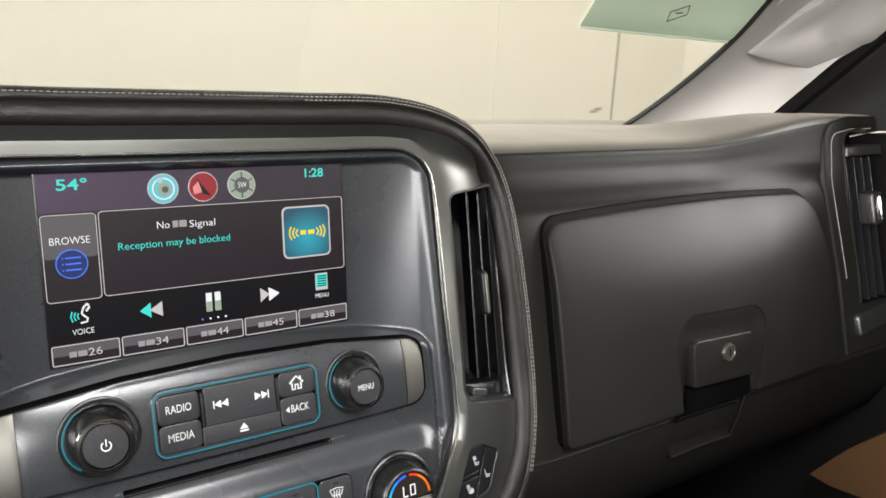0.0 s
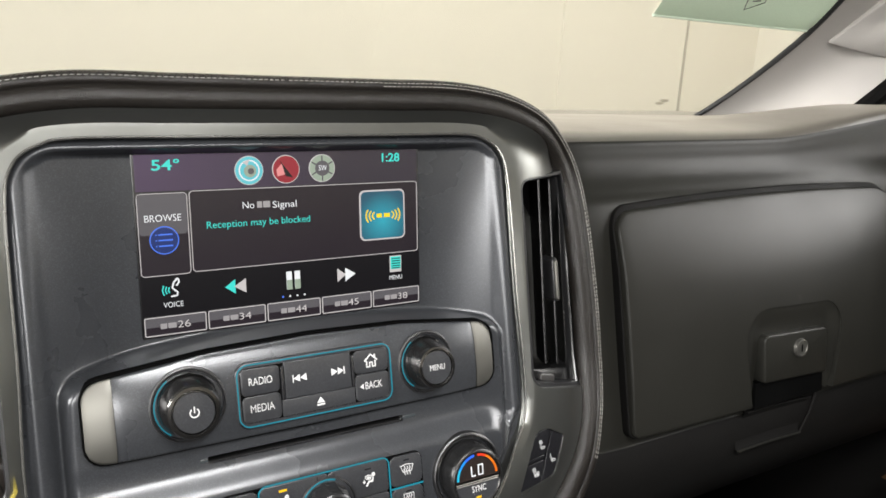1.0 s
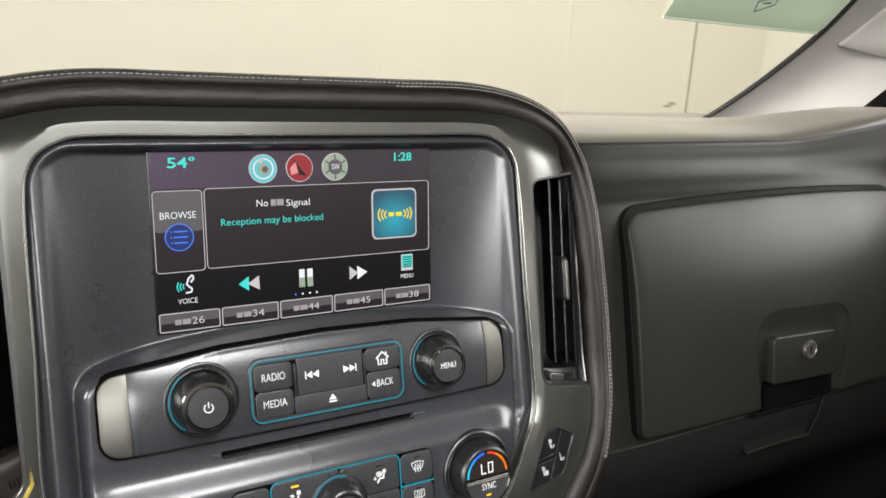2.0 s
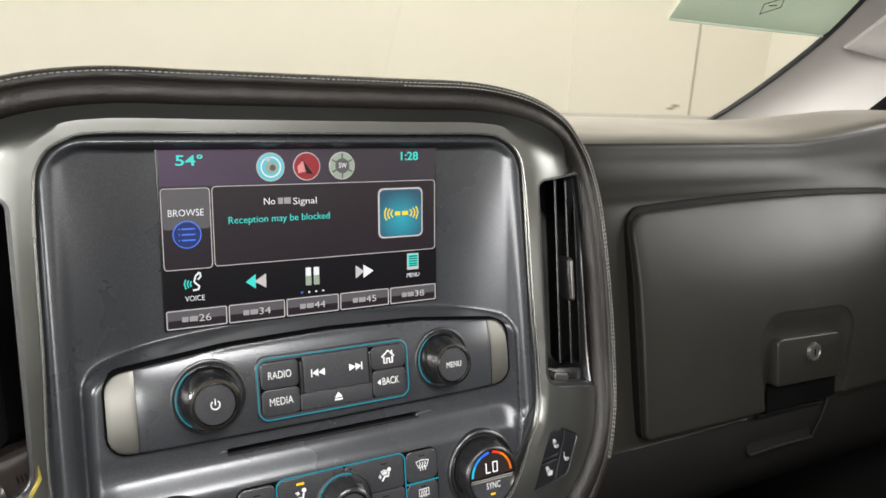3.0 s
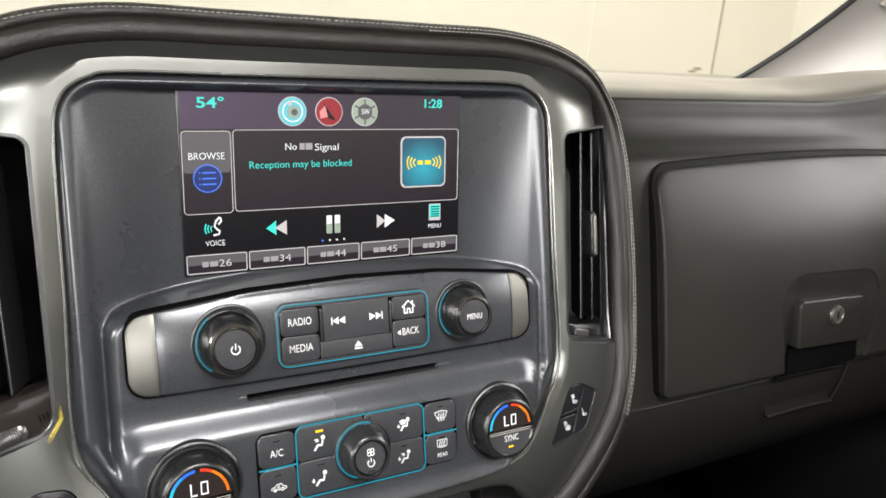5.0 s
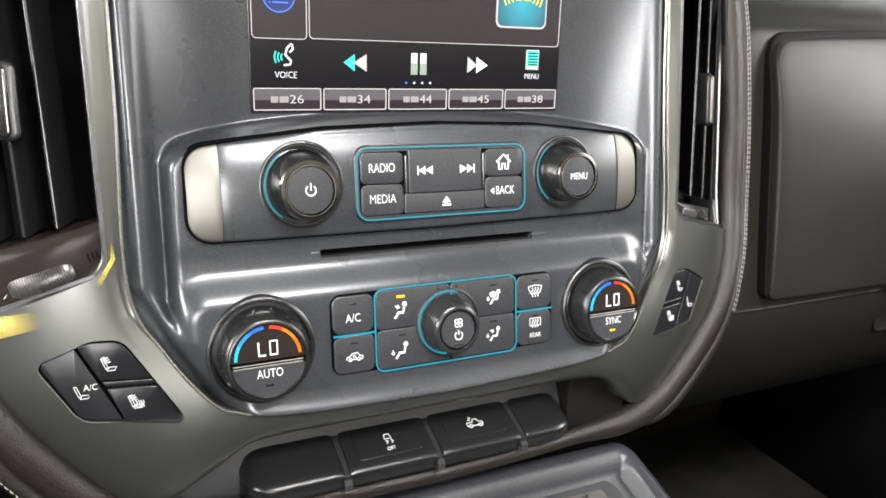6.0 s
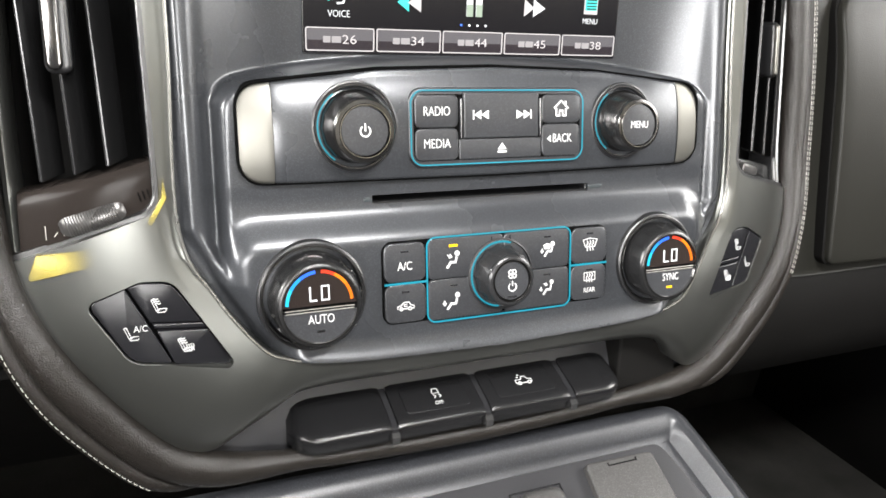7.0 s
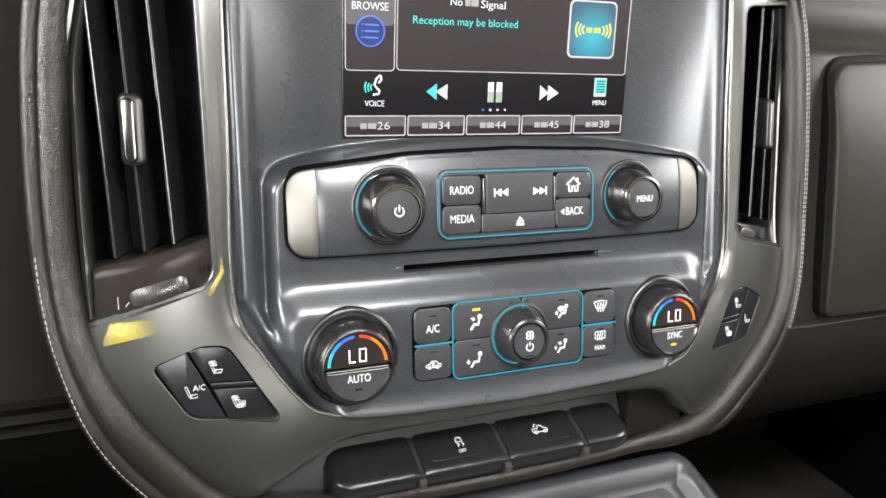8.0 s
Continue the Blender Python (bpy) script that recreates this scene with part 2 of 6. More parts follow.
def part(name, bm, mat, parent, label="", face=False, angle=38, kind=""):
    """Links a bmesh, drawn in the stack frame, as one mesh under a thing or a part."""
    root = parent
    while root.parent:
        root = root.parent
    at = Vector(root["at"])
    if isinstance(bm, bmesh.types.BMesh):
        bmesh.ops.recalc_face_normals(bm, faces=bm.faces)
        me = bpy.data.meshes.new(name)
        bm.to_mesh(me)
        bm.free()
    else:
        me = bm
    for v in me.vertices:
        if face:
            v.co.y += F(v.co.z)
        v.co -= at
    smooth(me, angle)
    me.materials.append(mat)
    ob = new(name, me)
    ob.parent = parent
    return tagged(ob, label, kind=kind)


def arc_corner(poly, n=6):
    """Rounds a polygon given as (x, z, radius)."""
    out = []
    k = len(poly)
    for i in range(k):
        x, z, r = poly[i]
        p, a, b = Vector((x, z)), Vector(poly[i - 1][:2]), Vector(poly[(i + 1) % k][:2])
        if r <= 0:
            out.append((x, z))
            continue
        u, v = (a - p).normalized(), (b - p).normalized()
        ang = math.acos(max(-1, min(1, u.dot(v))))
        d = min(r / math.tan(ang / 2), 0.48 * (a - p).length, 0.48 * (b - p).length)
        r2 = d * math.tan(ang / 2)
        c = p + (u + v).normalized() * (r2 / math.sin(ang / 2))
        s, e = p + u * d - c, p + v * d - c
        a0 = math.atan2(s.y, s.x)
        da = (math.atan2(e.y, e.x) - a0 + math.pi) % (2 * math.pi) - math.pi
        out += [(c.x + r2 * math.cos(a0 + da * j / n), c.y + r2 * math.sin(a0 + da * j / n)) for j in range(n + 1)]
    return out


def even_outline(poly, n, most):
    """Like arc_corner, with no side longer than most."""
    base, out = arc_corner(poly, n), []
    for a, b in zip(base, base[1:] + base[:1]):
        k = max(1, math.ceil(math.dist(a, b) / most))
        out += [(a[0] + (b[0] - a[0]) * i / k, a[1] + (b[1] - a[1]) * i / k) for i in range(k)]
    return out


def box_outline(x0, x1, z0, z1, r=0.002, n=5):
    return arc_corner([(x0, z0, r), (x1, z0, r), (x1, z1, r), (x0, z1, r)], n)


def ccw(p):
    a = sum(p[i - 1][0] * p[i][1] - p[i][0] * p[i - 1][1] for i in range(len(p)))
    return list(p) if a > 0 else list(p)[::-1]


def inset(poly, d):
    """Moves a counter-clockwise outline inwards by d."""
    out = []
    k = len(poly)
    for i in range(k):
        p, a, b = Vector(poly[i]), Vector(poly[i - 1]), Vector(poly[(i + 1) % k])
        u, v = (p - a), (b - p)
        if u.length < 1e-9 or v.length < 1e-9:
            out.append(tuple(p))
            continue
        u.normalize(), v.normalize()
        n1, n2 = Vector((-u.y, u.x)), Vector((-v.y, v.x))
        m = n1 + n2
        m = m / max(0.35, m.dot(n1)) if m.length > 1e-6 else n1
        out.append(tuple(p + m * d))
    return out


def bridge(bm, r0, r1):
    k = len(r0)
    for i in range(k):
        bm.faces.new((r0[i], r0[(i + 1) % k], r1[(i + 1) % k], r1[i]))


def slab(poly, front, back, bevel=0.0006, steps=3, bm=None, dome=0.0):
    """A plate with this outline, from depth front (towards the cabin) to back, its front edge rounded."""
    bm = bm or bmesh.new()
    poly = ccw(poly)
    rings = [[bm.verts.new((x, back, z)) for x, z in poly], [bm.verts.new((x, front + bevel, z)) for x, z in poly]]
    for j in range(1, steps + 1):
        a = math.pi / 2 * j / steps
        q = inset(poly, bevel * (1 - math.cos(a)))
        rings.append([bm.verts.new((x, front + bevel * (1 - math.sin(a)), z)) for x, z in q])
    if dome:
        xx, zz = [p[0] for p in poly], [p[1] for p in poly]
        cx, cz = (min(xx) + max(xx)) / 2, (min(zz) + max(zz)) / 2
        edge = rings[-1]
        for j in range(23, 0, -1):
            s = j / 24
            rings.append([bm.verts.new((cx + (v.co.x - cx) * s, front - dome * (1 - s * s), cz + (v.co.z - cz) * s)) for v in edge])
    for r0, r1 in zip(rings, rings[1:]):
        bridge(bm, r0, r1)
    cap = [bm.faces.new(rings[-1]), bm.faces.new(rings[0])]
    bmesh.ops.triangulate(bm, faces=cap)
    return bm


def frame_plate(outer, inner, front, back, bevel=0.0006, bm=None):
    """A flat ring between two outlines with the same count of points."""
    bm = bm or bmesh.new()
    outer, inner = ccw(outer), ccw(inner)
    o2, i2 = inset(outer, bevel), inset(inner, -bevel)
    rings = [[bm.verts.new((x, y, z)) for x, z in p] for p, y in ((outer, back), (outer, front + bevel), (o2, front), (i2, front), (inner, front + bevel), (inner, back))]
    for r0, r1 in zip(rings, rings[1:] + rings[:1]):
        bridge(bm, r0, r1)
    return bm


def lathe(profile, cx, cz, seg=48, bm=None):
    """Turns (radius, depth) pairs round an axis along y."""
    bm = bm or bmesh.new()
    rings = []
    for r, y in profile:
        if r < 1e-6:
            rings.append([bm.verts.new((cx, y, cz))])
        else:
            rings.append([bm.verts.new((cx + r * math.cos(2 * math.pi * i / seg), y, cz + r * math.sin(2 * math.pi * i / seg))) for i in range(seg)])
    for r0, r1 in zip(rings, rings[1:]):
        for i in range(seg):
            a, b = r0[i % len(r0)], r0[(i + 1) % len(r0)]
            c, d = r1[(i + 1) % len(r1)], r1[i % len(r1)]
            vs = list(dict.fromkeys((a, b, c, d)))
            if len(vs) > 2:
                bm.faces.new(vs)
    return bm


def tube(pts, radius, closed=False, seg=8, bm=None, flat=1.0):
    bm = bm or bmesh.new()
    pts = [Vector(p) for p in pts]
    k = len(pts)
    rings = []
    for i, p in enumerate(pts):
        a = pts[(i - 1) % k] if closed or i else p
        b = pts[(i + 1) % k] if closed or i < k - 1 else p
        t = (b - a).normalized()
        n = Vector((0, -1, 0))
        n = (n - t * n.dot(t))
        n = n.normalized() if n.length > 1e-3 else Vector((1, 0, 0))
        s = t.cross(n)
        r = radius[i] if isinstance(radius, (list, tuple)) else radius
        rings.append([bm.verts.new(p + n * r * flat * math.sin(2 * math.pi * j / seg) + s * r * math.cos(2 * math.pi * j / seg)) for j in range(seg)])
    for r0, r1 in zip(rings, rings[1:] + (rings[:1] if closed else [])):
        bridge(bm, r0, r1)
    if not closed:
        bm.faces.new(rings[0]), bm.faces.new(rings[-1])
    return bm


def ribbon(lines, width, y, bm=None, deep=0.0003):
    """Flat printed strokes at depth y; each line is a list of (x, z)."""
    bm = bm or bmesh.new()
    for pts in lines:
        closed = pts[0] == pts[-1] and len(pts) > 2
        p = [Vector(q) for q in (pts[:-1] if closed else pts)]
        k = len(p)
        left, right = [], []
        for i in range(k):
            a = p[(i - 1) % k] if closed or i else p[i]
            b = p[(i + 1) % k] if closed or i < k - 1 else p[i]
            u = ((p[i] - a).normalized() + (b - p[i]).normalized())
            u = u.normalized() if u.length > 1e-6 else Vector((1, 0))
            n = Vector((-u.y, u.x)) * width / 2
            left.append(p[i] + n), right.append(p[i] - n)
        f = [[bm.verts.new((q.x, yy, q.y)) for q in s] for s, yy in ((left, y), (right, y), (right, y + deep), (left, y + deep))]
        for i in range(k if closed else k - 1):
            j = (i + 1) % k
            for a, b in ((0, 1), (1, 2), (2, 3), (3, 0)):
                bm.faces.new((f[a][i], f[a][j], f[b][j], f[b][i]))
        if not closed:
            bm.faces.new([f[a][0] for a in range(4)]), bm.faces.new([f[a][-1] for a in range(4)])
    return bm


def flat(polys, y, bm=None, deep=0.0003):
    bm = bm or bmesh.new()
    for p in polys:
        slab(p, y, y + deep, 0.00002, 1, bm)
    return bm


def circle(cx, cz, r, n=32, a0=0.0, a1=360.0):
    k = n if abs(a1 - a0) >= 360 else n + 1
    return [(cx + r * math.cos(radians(a0 + (a1 - a0) * i / n)), cz + r * math.sin(radians(a0 + (a1 - a0) * i / n))) for i in range(k)]


def words(body, x, z, size, y, wide=1.0, align="CENTER", bold=-0.00003, fill=0.0):
    """Lettering as a mesh, upright on the face at (x, z), its letters size high."""
    cu = bpy.data.curves.new("words", "FONT")
    cu.body, cu.size, cu.align_x, cu.align_y, cu.offset, cu.extrude = body, size * 1.4, align, "CENTER", bold, 0.0001
    cu.resolution_u = 3
    ob = bpy.data.objects.new("words", cu)
    scene.collection.objects.link(ob)
    me = bpy.data.meshes.new_from_object(ob.evaluated_get(bpy.context.evaluated_depsgraph_get()))
    bpy.data.objects.remove(ob)
    if fill:
        wide = fill / (max(v.co.x for v in me.vertices) - min(v.co.x for v in me.vertices))
    for v in me.vertices:
        a, b, c = v.co
        v.co = (x + a * wide, y - c, z + b)
    me.materials.clear()
    return me


def carve(ob, cutters):
    """Cuts closed bmeshes, drawn in the stack frame, out of a part."""
    at = ob
    while at.parent:
        at = at.parent
    at = Vector(at["at"])
    for bm in cutters:
        bmesh.ops.recalc_face_normals(bm, faces=bm.faces)
        me = bpy.data.meshes.new("cutter")
        bm.to_mesh(me)
        bm.free()
        for v in me.vertices:
            v.co -= at
        tool = bpy.data.objects.new("cutter", me)
        scene.collection.objects.link(tool)
        tool.parent = ob.parent
        mod = ob.modifiers.new("cut", "BOOLEAN")
        mod.object, mod.operation, mod.solver = tool, "DIFFERENCE", "EXACT"
        bpy.context.view_layer.update()
        got = bpy.data.meshes.new_from_object(ob.evaluated_get(bpy.context.evaluated_depsgraph_get()))
        ob.modifiers.clear()
        old, ob.data = ob.data, got
        bpy.data.meshes.remove(old)
        bpy.data.objects.remove(tool)
        bpy.data.meshes.remove(me)
    smooth(ob.data, 32)


def ease(a, b, v):
    t = max(0.0, min(1.0, (v - a) / (b - a)))
    return t * t * (3 - 2 * t)


def mirror(p):
    return [(-q[0], *q[1:]) for q in p][::-1]


def spline(pts, n=8):
    """A smooth curve through points of any dimension."""
    out = []
    P = [Vector(p) for p in pts]
    for i in range(len(P) - 1):
        a, b, c, d = P[max(i - 1, 0)], P[i], P[i + 1], P[min(i + 2, len(P) - 1)]
        for j in range(n):
            t = j / n
            out.append(0.5 * ((2 * b) + (c - a) * t + (2 * a - 5 * b + 4 * c - d) * t * t + (3 * b - a - 3 * c + d) * t ** 3))
    return out + [P[-1]]


def resample(path, n):
    """n points evenly along an open path."""
    P = [Vector(p) for p in path]
    s = [0.0]
    for a, b in zip(P, P[1:]):
        s.append(s[-1] + (b - a).length)
    out, k = [], 0
    for i in range(n):
        d = s[-1] * i / (n - 1)
        while k < len(P) - 2 and s[k + 1] < d:
            k += 1
        out.append(P[k].lerp(P[k + 1], (d - s[k]) / max(1e-9, s[k + 1] - s[k])))
    return out


def loft(rows, close_u=False, close_v=False, bm=None):
    bm = bm or bmesh.new()
    g = [[bm.verts.new(p) for p in r] for r in rows]
    nu, nv = len(g), len(g[0])
    for i in range(nu if close_u else nu - 1):
        for j in range(nv if close_v else nv - 1):
            bm.faces.new((g[i][j], g[(i + 1) % nu][j], g[(i + 1) % nu][(j + 1) % nv], g[i][(j + 1) % nv]))
    return bm


# ---- the room round the truck ----
def room_box(name, x0, x1, y0, y1, z0, z1, mat, label=""):
    bm = bmesh.new()
    bmesh.ops.create_cube(bm, size=1, matrix=Matrix.LocRotScale(((x0 + x1) / 2, (y0 + y1) / 2, (z0 + z1) / 2), None, (x1 - x0, y1 - y0, z1 - z0)))
    me = bpy.data.meshes.new(name)
    bm.to_mesh(me)
    bm.free()
    me.materials.append(mat)
    return tagged(new(name, me), label, "wall" if "wall" in name else name.split("_")[0], kind="structure")


wall_north = room_box("wall_north", -4.5, 4.5, 3.2, 3.35, 0, 3.5, WALL, "plain cream painted wall ahead of the truck")
room_box("wall_south", -4.5, 4.5, -5.15, -5.0, 0, 3.5, WALL, "plain cream painted wall behind the truck")
room_box("wall_west", -4.65, -4.5, -5.0, 3.2, 0, 3.5, WALL, "plain cream painted side wall")
room_box("wall_east", 4.5, 4.65, -5.0, 3.2, 0, 3.5, WALL, "plain cream painted side wall")
room_box("floor", -4.65, 4.65, -5.15, 3.35, -0.1, 0, CONCRETE, "grey concrete showroom floor")
room_box("ceiling", -4.65, 4.65, -5.15, 3.35, 3.5, 3.6, CEIL, "white painted ceiling")

# ---- the cab ----
cab = thing("cab_shell", (0, 0, 0), "dark lined truck cab with grey headliner and pillars", "truck cab", kind="structure")


def prism_x(profile, x0, x1, bm=None, n=1):
    """A closed (y, z) profile drawn out along x."""
    bm = bm or bmesh.new()
    rows = [[bm.verts.new((x0 + (x1 - x0) * i / n, y, z)) for y, z in profile] for i in range(n + 1)]
    for a, b in zip(rows, rows[1:]):
        bridge(bm, a, b)
    caps = [bm.faces.new(rows[0]), bm.faces.new(rows[-1])]
    bmesh.ops.triangulate(bm, faces=caps)
    return bm


# Roof, rear wall and rear pillars are unseen; they shape the light inside
part("roof_lining", prism_x([(0.02, 0.34), (-0.10, 0.40), (-0.5, 0.44), (-1.1, 0.44), (-1.1, 0.47), (-0.5, 0.47), (-0.08, 0.43), (0.03, 0.36)], -0.74, 0.74), HEADLINER, cab)
part("floor_pan", prism_x([(0.55, -0.62), (-1.1, -0.76), (-1.1, -0.80), (0.55, -0.66)], -0.905, 0.905), CARPET, cab)
part("rear_wall", prism_x([(-1.1, -0.76), (-1.1, -0.03), (-1.14, -0.03), (-1.14, -0.76)], -0.905, 0.905), CARPET, cab)
part("bulkhead", prism_x([(0.42, 0.13), (0.55, -0.62), (0.58, -0.62), (0.46, 0.13)], -0.905, 0.905), CARPET, cab)
for s in (-1, 1):
    part("door_sail", prism_x([(0.47, 0.11), (0.20, 0.118), (0.14, 0.150), (-0.012, 0.265), (-0.035, 0.282), (-0.045, 0.270), (-0.050, 0.112), (0.05, 0.118), (0.10, 0.11)], s * 0.864, s * 0.90), SAIL, cab)
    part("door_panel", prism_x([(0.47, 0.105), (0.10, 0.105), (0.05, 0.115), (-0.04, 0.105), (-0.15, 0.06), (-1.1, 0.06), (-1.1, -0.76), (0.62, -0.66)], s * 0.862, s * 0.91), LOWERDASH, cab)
    part("roof_rail", prism_x([(-0.07, 0.33), (-0.2, 0.40), (-1.1, 0.40), (-1.1, 0.46), (-0.1, 0.46)], s * 0.74, s * 0.80), HEADLINER, cab)
    part("rear_pillar", prism_x([(-0.85, 0.05), (-0.85, 0.42), (-1.12, 0.42), (-1.12, 0.05)], s * 0.76, s * 0.82), HEADLINER, cab)
door_pocket = part("door_pocket", prism_x([(0.058, -0.320), (0.011, -0.271), (-0.032, -0.236), (-0.12, -0.175), (-0.12, -0.34), (-0.012, -0.327), (0.031, -0.326)], 0.775, 0.862), KRAFT, cab, "tan brown lower door insert")


# Housing for the added fill light, out of view behind the camera
dome = thing("dome_lamp", (0.0, -0.64, 0.43), "unseen fill lamp added to grey headliner", "lamp")
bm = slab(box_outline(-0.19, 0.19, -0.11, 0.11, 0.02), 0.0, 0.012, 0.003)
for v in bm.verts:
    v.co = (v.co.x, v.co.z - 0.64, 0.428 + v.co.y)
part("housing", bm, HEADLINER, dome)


def windscreen(x, z):
    """Depth of the raked windscreen."""
    return 0.335 - 1.92 * (z - 0.14) - 0.06 * (x / 0.7) ** 2


screen_glass = thing("windscreen", (0, 0.3, 0.15), "clear raked laminated windscreen above the dashboard", "windscreen", kind="structure")
glass_rows = [[(x, windscreen(x, z), z) for x in [-0.80 + 1.6 * i / 24 for i in range(25)]] for z in [0.10 + 0.25 * j / 8 for j in range(9)]]
bm = loft(glass_rows)
ret = bmesh.ops.extrude_face_region(bm, geom=bm.faces[:])
for v in ret["geom"]:
    if isinstance(v, bmesh.types.BMVert):
        v.co += Vector((0, 0.0022, 0.0044))
pane = part("pane", bm, GLASS, screen_glass)
pane.visible_shadow = False

# Pillar on the passenger side: a broad moulded cover that runs up beside the glass
def pillar_edge(k):
    """Edge of the glass along the pillar: k from 0 at the dash to 1 high up."""
    p = spline([(0.676, 0.095), (0.680, 0.128), (0.684, 0.148), (0.682, 0.180), (0.668, 0.222), (0.638, 0.262), (0.588, 0.32), (0.55, 0.36)], 8)
    q = resample(p, 101)[min(100, max(0, round(k * 100)))]
    return q.x, q.y


pillar = thing("pillar_cover", (0.72, 0.2, 0.2), "light grey moulded windscreen pillar cover with folding handle", "pillar trim", kind="structure")
rows = []
for i in range(41):
    x, z = pillar_edge(i / 40)
    y = windscreen(x, z) - 0.006
    a = Vector((x, y, z))
    b = Vector((0.775, 0.145 - (z - 0.126) * 1.345, z + 0.004))
    rows.append([a.lerp(b, s) + Vector((0.016 * math.sin(math.pi * s), -0.0, 0.012 * math.sin(math.pi * s))) for s in [j / 12 for j in range(13)]])
bm = loft(rows)
part("cover", bm, PILLAR, pillar)
part("door_seal", tube([(0.786, 0.137 - (z - 0.126) * 1.345, z + 0.002) for z in [0.115 + 0.018 * k for k in range(12)]], 0.011, seg=8), LOWERDASH, pillar, "black door seal")
edge = [(pillar_edge(i / 60)[0] - 0.003, windscreen(*pillar_edge(i / 60)) - 0.004, pillar_edge(i / 60)[1] + 0.001) for i in range(61)]
part("glass_seal", tube(edge, 0.0040, seg=8), SEALBLACK, pillar, "black rubber edging")

# ---- passenger dashboard ----
dash = thing("dashboard", (0.45, 0.1, 0.0), "dark grey soft-grained dashboard with matt flat top", "dashboard")
PROFILE = [(0.47, 0.150), (0.36, 0.140), (0.24, 0.129), (0.15, 0.121), (0.10, 0.1150), (0.074, 0.1105), (0.063, 0.1035), (0.0605, 0.095), (0.0585, 0.084), (0.053, 0.072), (0.044, 0.060), (0.0345, 0.045),
           (0.026, 0.0), (0.012, -0.10), (0.005, -0.146), (0.010, -0.1495), (0.06, -0.150)]
prof = spline(PROFILE, 6)


def dash_row(x):
    k = max(0.0, min(1.0, (0.285 - x) / 0.085))
    out = []
    for p in prof:
        y, z = p
        if y < 0.12 and z > -0.17:
            y += 0.020 * k * k
        # the dash rises and comes forward round the door-side vent
        h = ease(0.52, 0.780, x)
        z += 0.025 * h * ease(0.05, 0.105, z) * (1 - ease(0.12, 0.30, y))
        if z > 0.02:
            y += h * (0.5 + 0.5 * ease(0.05, 0.085, z)) * (1 - ease(0.062, 0.13, y)) * (0.0245 + 0.14 * z - y)
        out.append((x, y, z))
    return out


xs = [0.2 + 0.012 * i for i in range(9)] + [0.32 + 0.04 * i for i in range(5)] + [0.50 + 0.015 * i for i in range(20)] + [0.80, 0.86]
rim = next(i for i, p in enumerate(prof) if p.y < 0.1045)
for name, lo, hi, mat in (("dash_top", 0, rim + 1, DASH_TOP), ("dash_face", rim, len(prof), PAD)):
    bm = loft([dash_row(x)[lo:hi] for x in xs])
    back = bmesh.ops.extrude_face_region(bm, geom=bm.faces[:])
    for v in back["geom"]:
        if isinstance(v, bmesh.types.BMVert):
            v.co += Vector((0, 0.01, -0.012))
    dash_skin = part(name, bm, mat, dash, "dusty dash top, paler for wall glare" if lo == 0 else "soft-grained dash face")
bm = loft([dash_row(x) for x in (-0.86, -0.5, -0.3, -0.1, 0.1, 0.198)])
back = bmesh.ops.extrude_face_region(bm, geom=bm.faces[:])
for v in back["geom"]:
    if isinstance(v, bmesh.types.BMVert):
        v.co += Vector((0, 0.01, -0.012))
# Same skin on the driver's side, in the darker LOWERDASH
part("driver_skin", bm, LOWERDASH, dash, "driver side of dash, darker black")

# The lower dash lies in shade, and that shade is in its colour
part("lower_dash", prism_x([(0.0065, -0.1515), (0.004, -0.156), (0.006, -0.200), (0.030, -0.236), (0.12, -0.27), (0.42, -0.30), (0.42, -0.26), (0.06, -0.1515)], 0.20, 0.86), LOWERDASH, dash, "lower dash panel, blackened for shade")
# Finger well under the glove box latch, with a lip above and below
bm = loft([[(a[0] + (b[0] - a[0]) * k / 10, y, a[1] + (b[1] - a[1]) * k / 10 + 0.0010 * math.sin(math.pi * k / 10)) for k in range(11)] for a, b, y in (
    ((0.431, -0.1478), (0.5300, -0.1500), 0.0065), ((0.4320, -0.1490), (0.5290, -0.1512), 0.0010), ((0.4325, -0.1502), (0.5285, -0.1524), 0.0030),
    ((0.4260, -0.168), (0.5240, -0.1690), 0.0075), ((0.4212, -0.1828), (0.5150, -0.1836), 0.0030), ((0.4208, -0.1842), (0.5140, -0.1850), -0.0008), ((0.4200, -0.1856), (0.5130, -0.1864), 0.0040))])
part("finger_well", bm, LOWERDASH, dash, "moulded finger well, blackened for shade")
part("well_edge", tube([(0.4325 + 0.0096 * k, 0.0006, -0.1490 - 0.0022 * k / 10 + 0.0010 * math.sin(math.pi * k / 10)) for k in range(11)], 0.0011, seg=8), LOWERDASH, dash)
part("well_edge", tube([(0.4212 + 0.0093 * k, -0.0006, -0.1842 - 0.0008 * k / 10 + 0.0010 * math.sin(math.pi * k / 10)) for k in range(11)], 0.0010, seg=8), PAD, dash)
part("well_edge", tube([(0.5415, 0.004, -0.1440), (0.5380, 0.0015, -0.1500), (0.5290, 0.0012, -0.1680), (0.5150, 0.0008, -0.1846)], [0.0030, 0.0018, 0.0011, 0.0011], seg=8), LOWERDASH, dash)
part("well_edge", tube([(0.4240, 0.004, -0.1425), (0.4290, 0.0010, -0.1445), (0.4320, 0.0015, -0.1500)], [0.0012, 0.0028, 0.0010], seg=8), LOWERDASH, dash)
glove = thing("glove_box", (0.5, 0.02, -0.05), "dark grey glove box lid with round key lock", "glove box")


def dash_y(z):
    """Depth of the dash face at height z."""
    return 0.026 + 0.14 * z - 0.002 + 1.6 * max(0.0, z + 0.02) ** 2


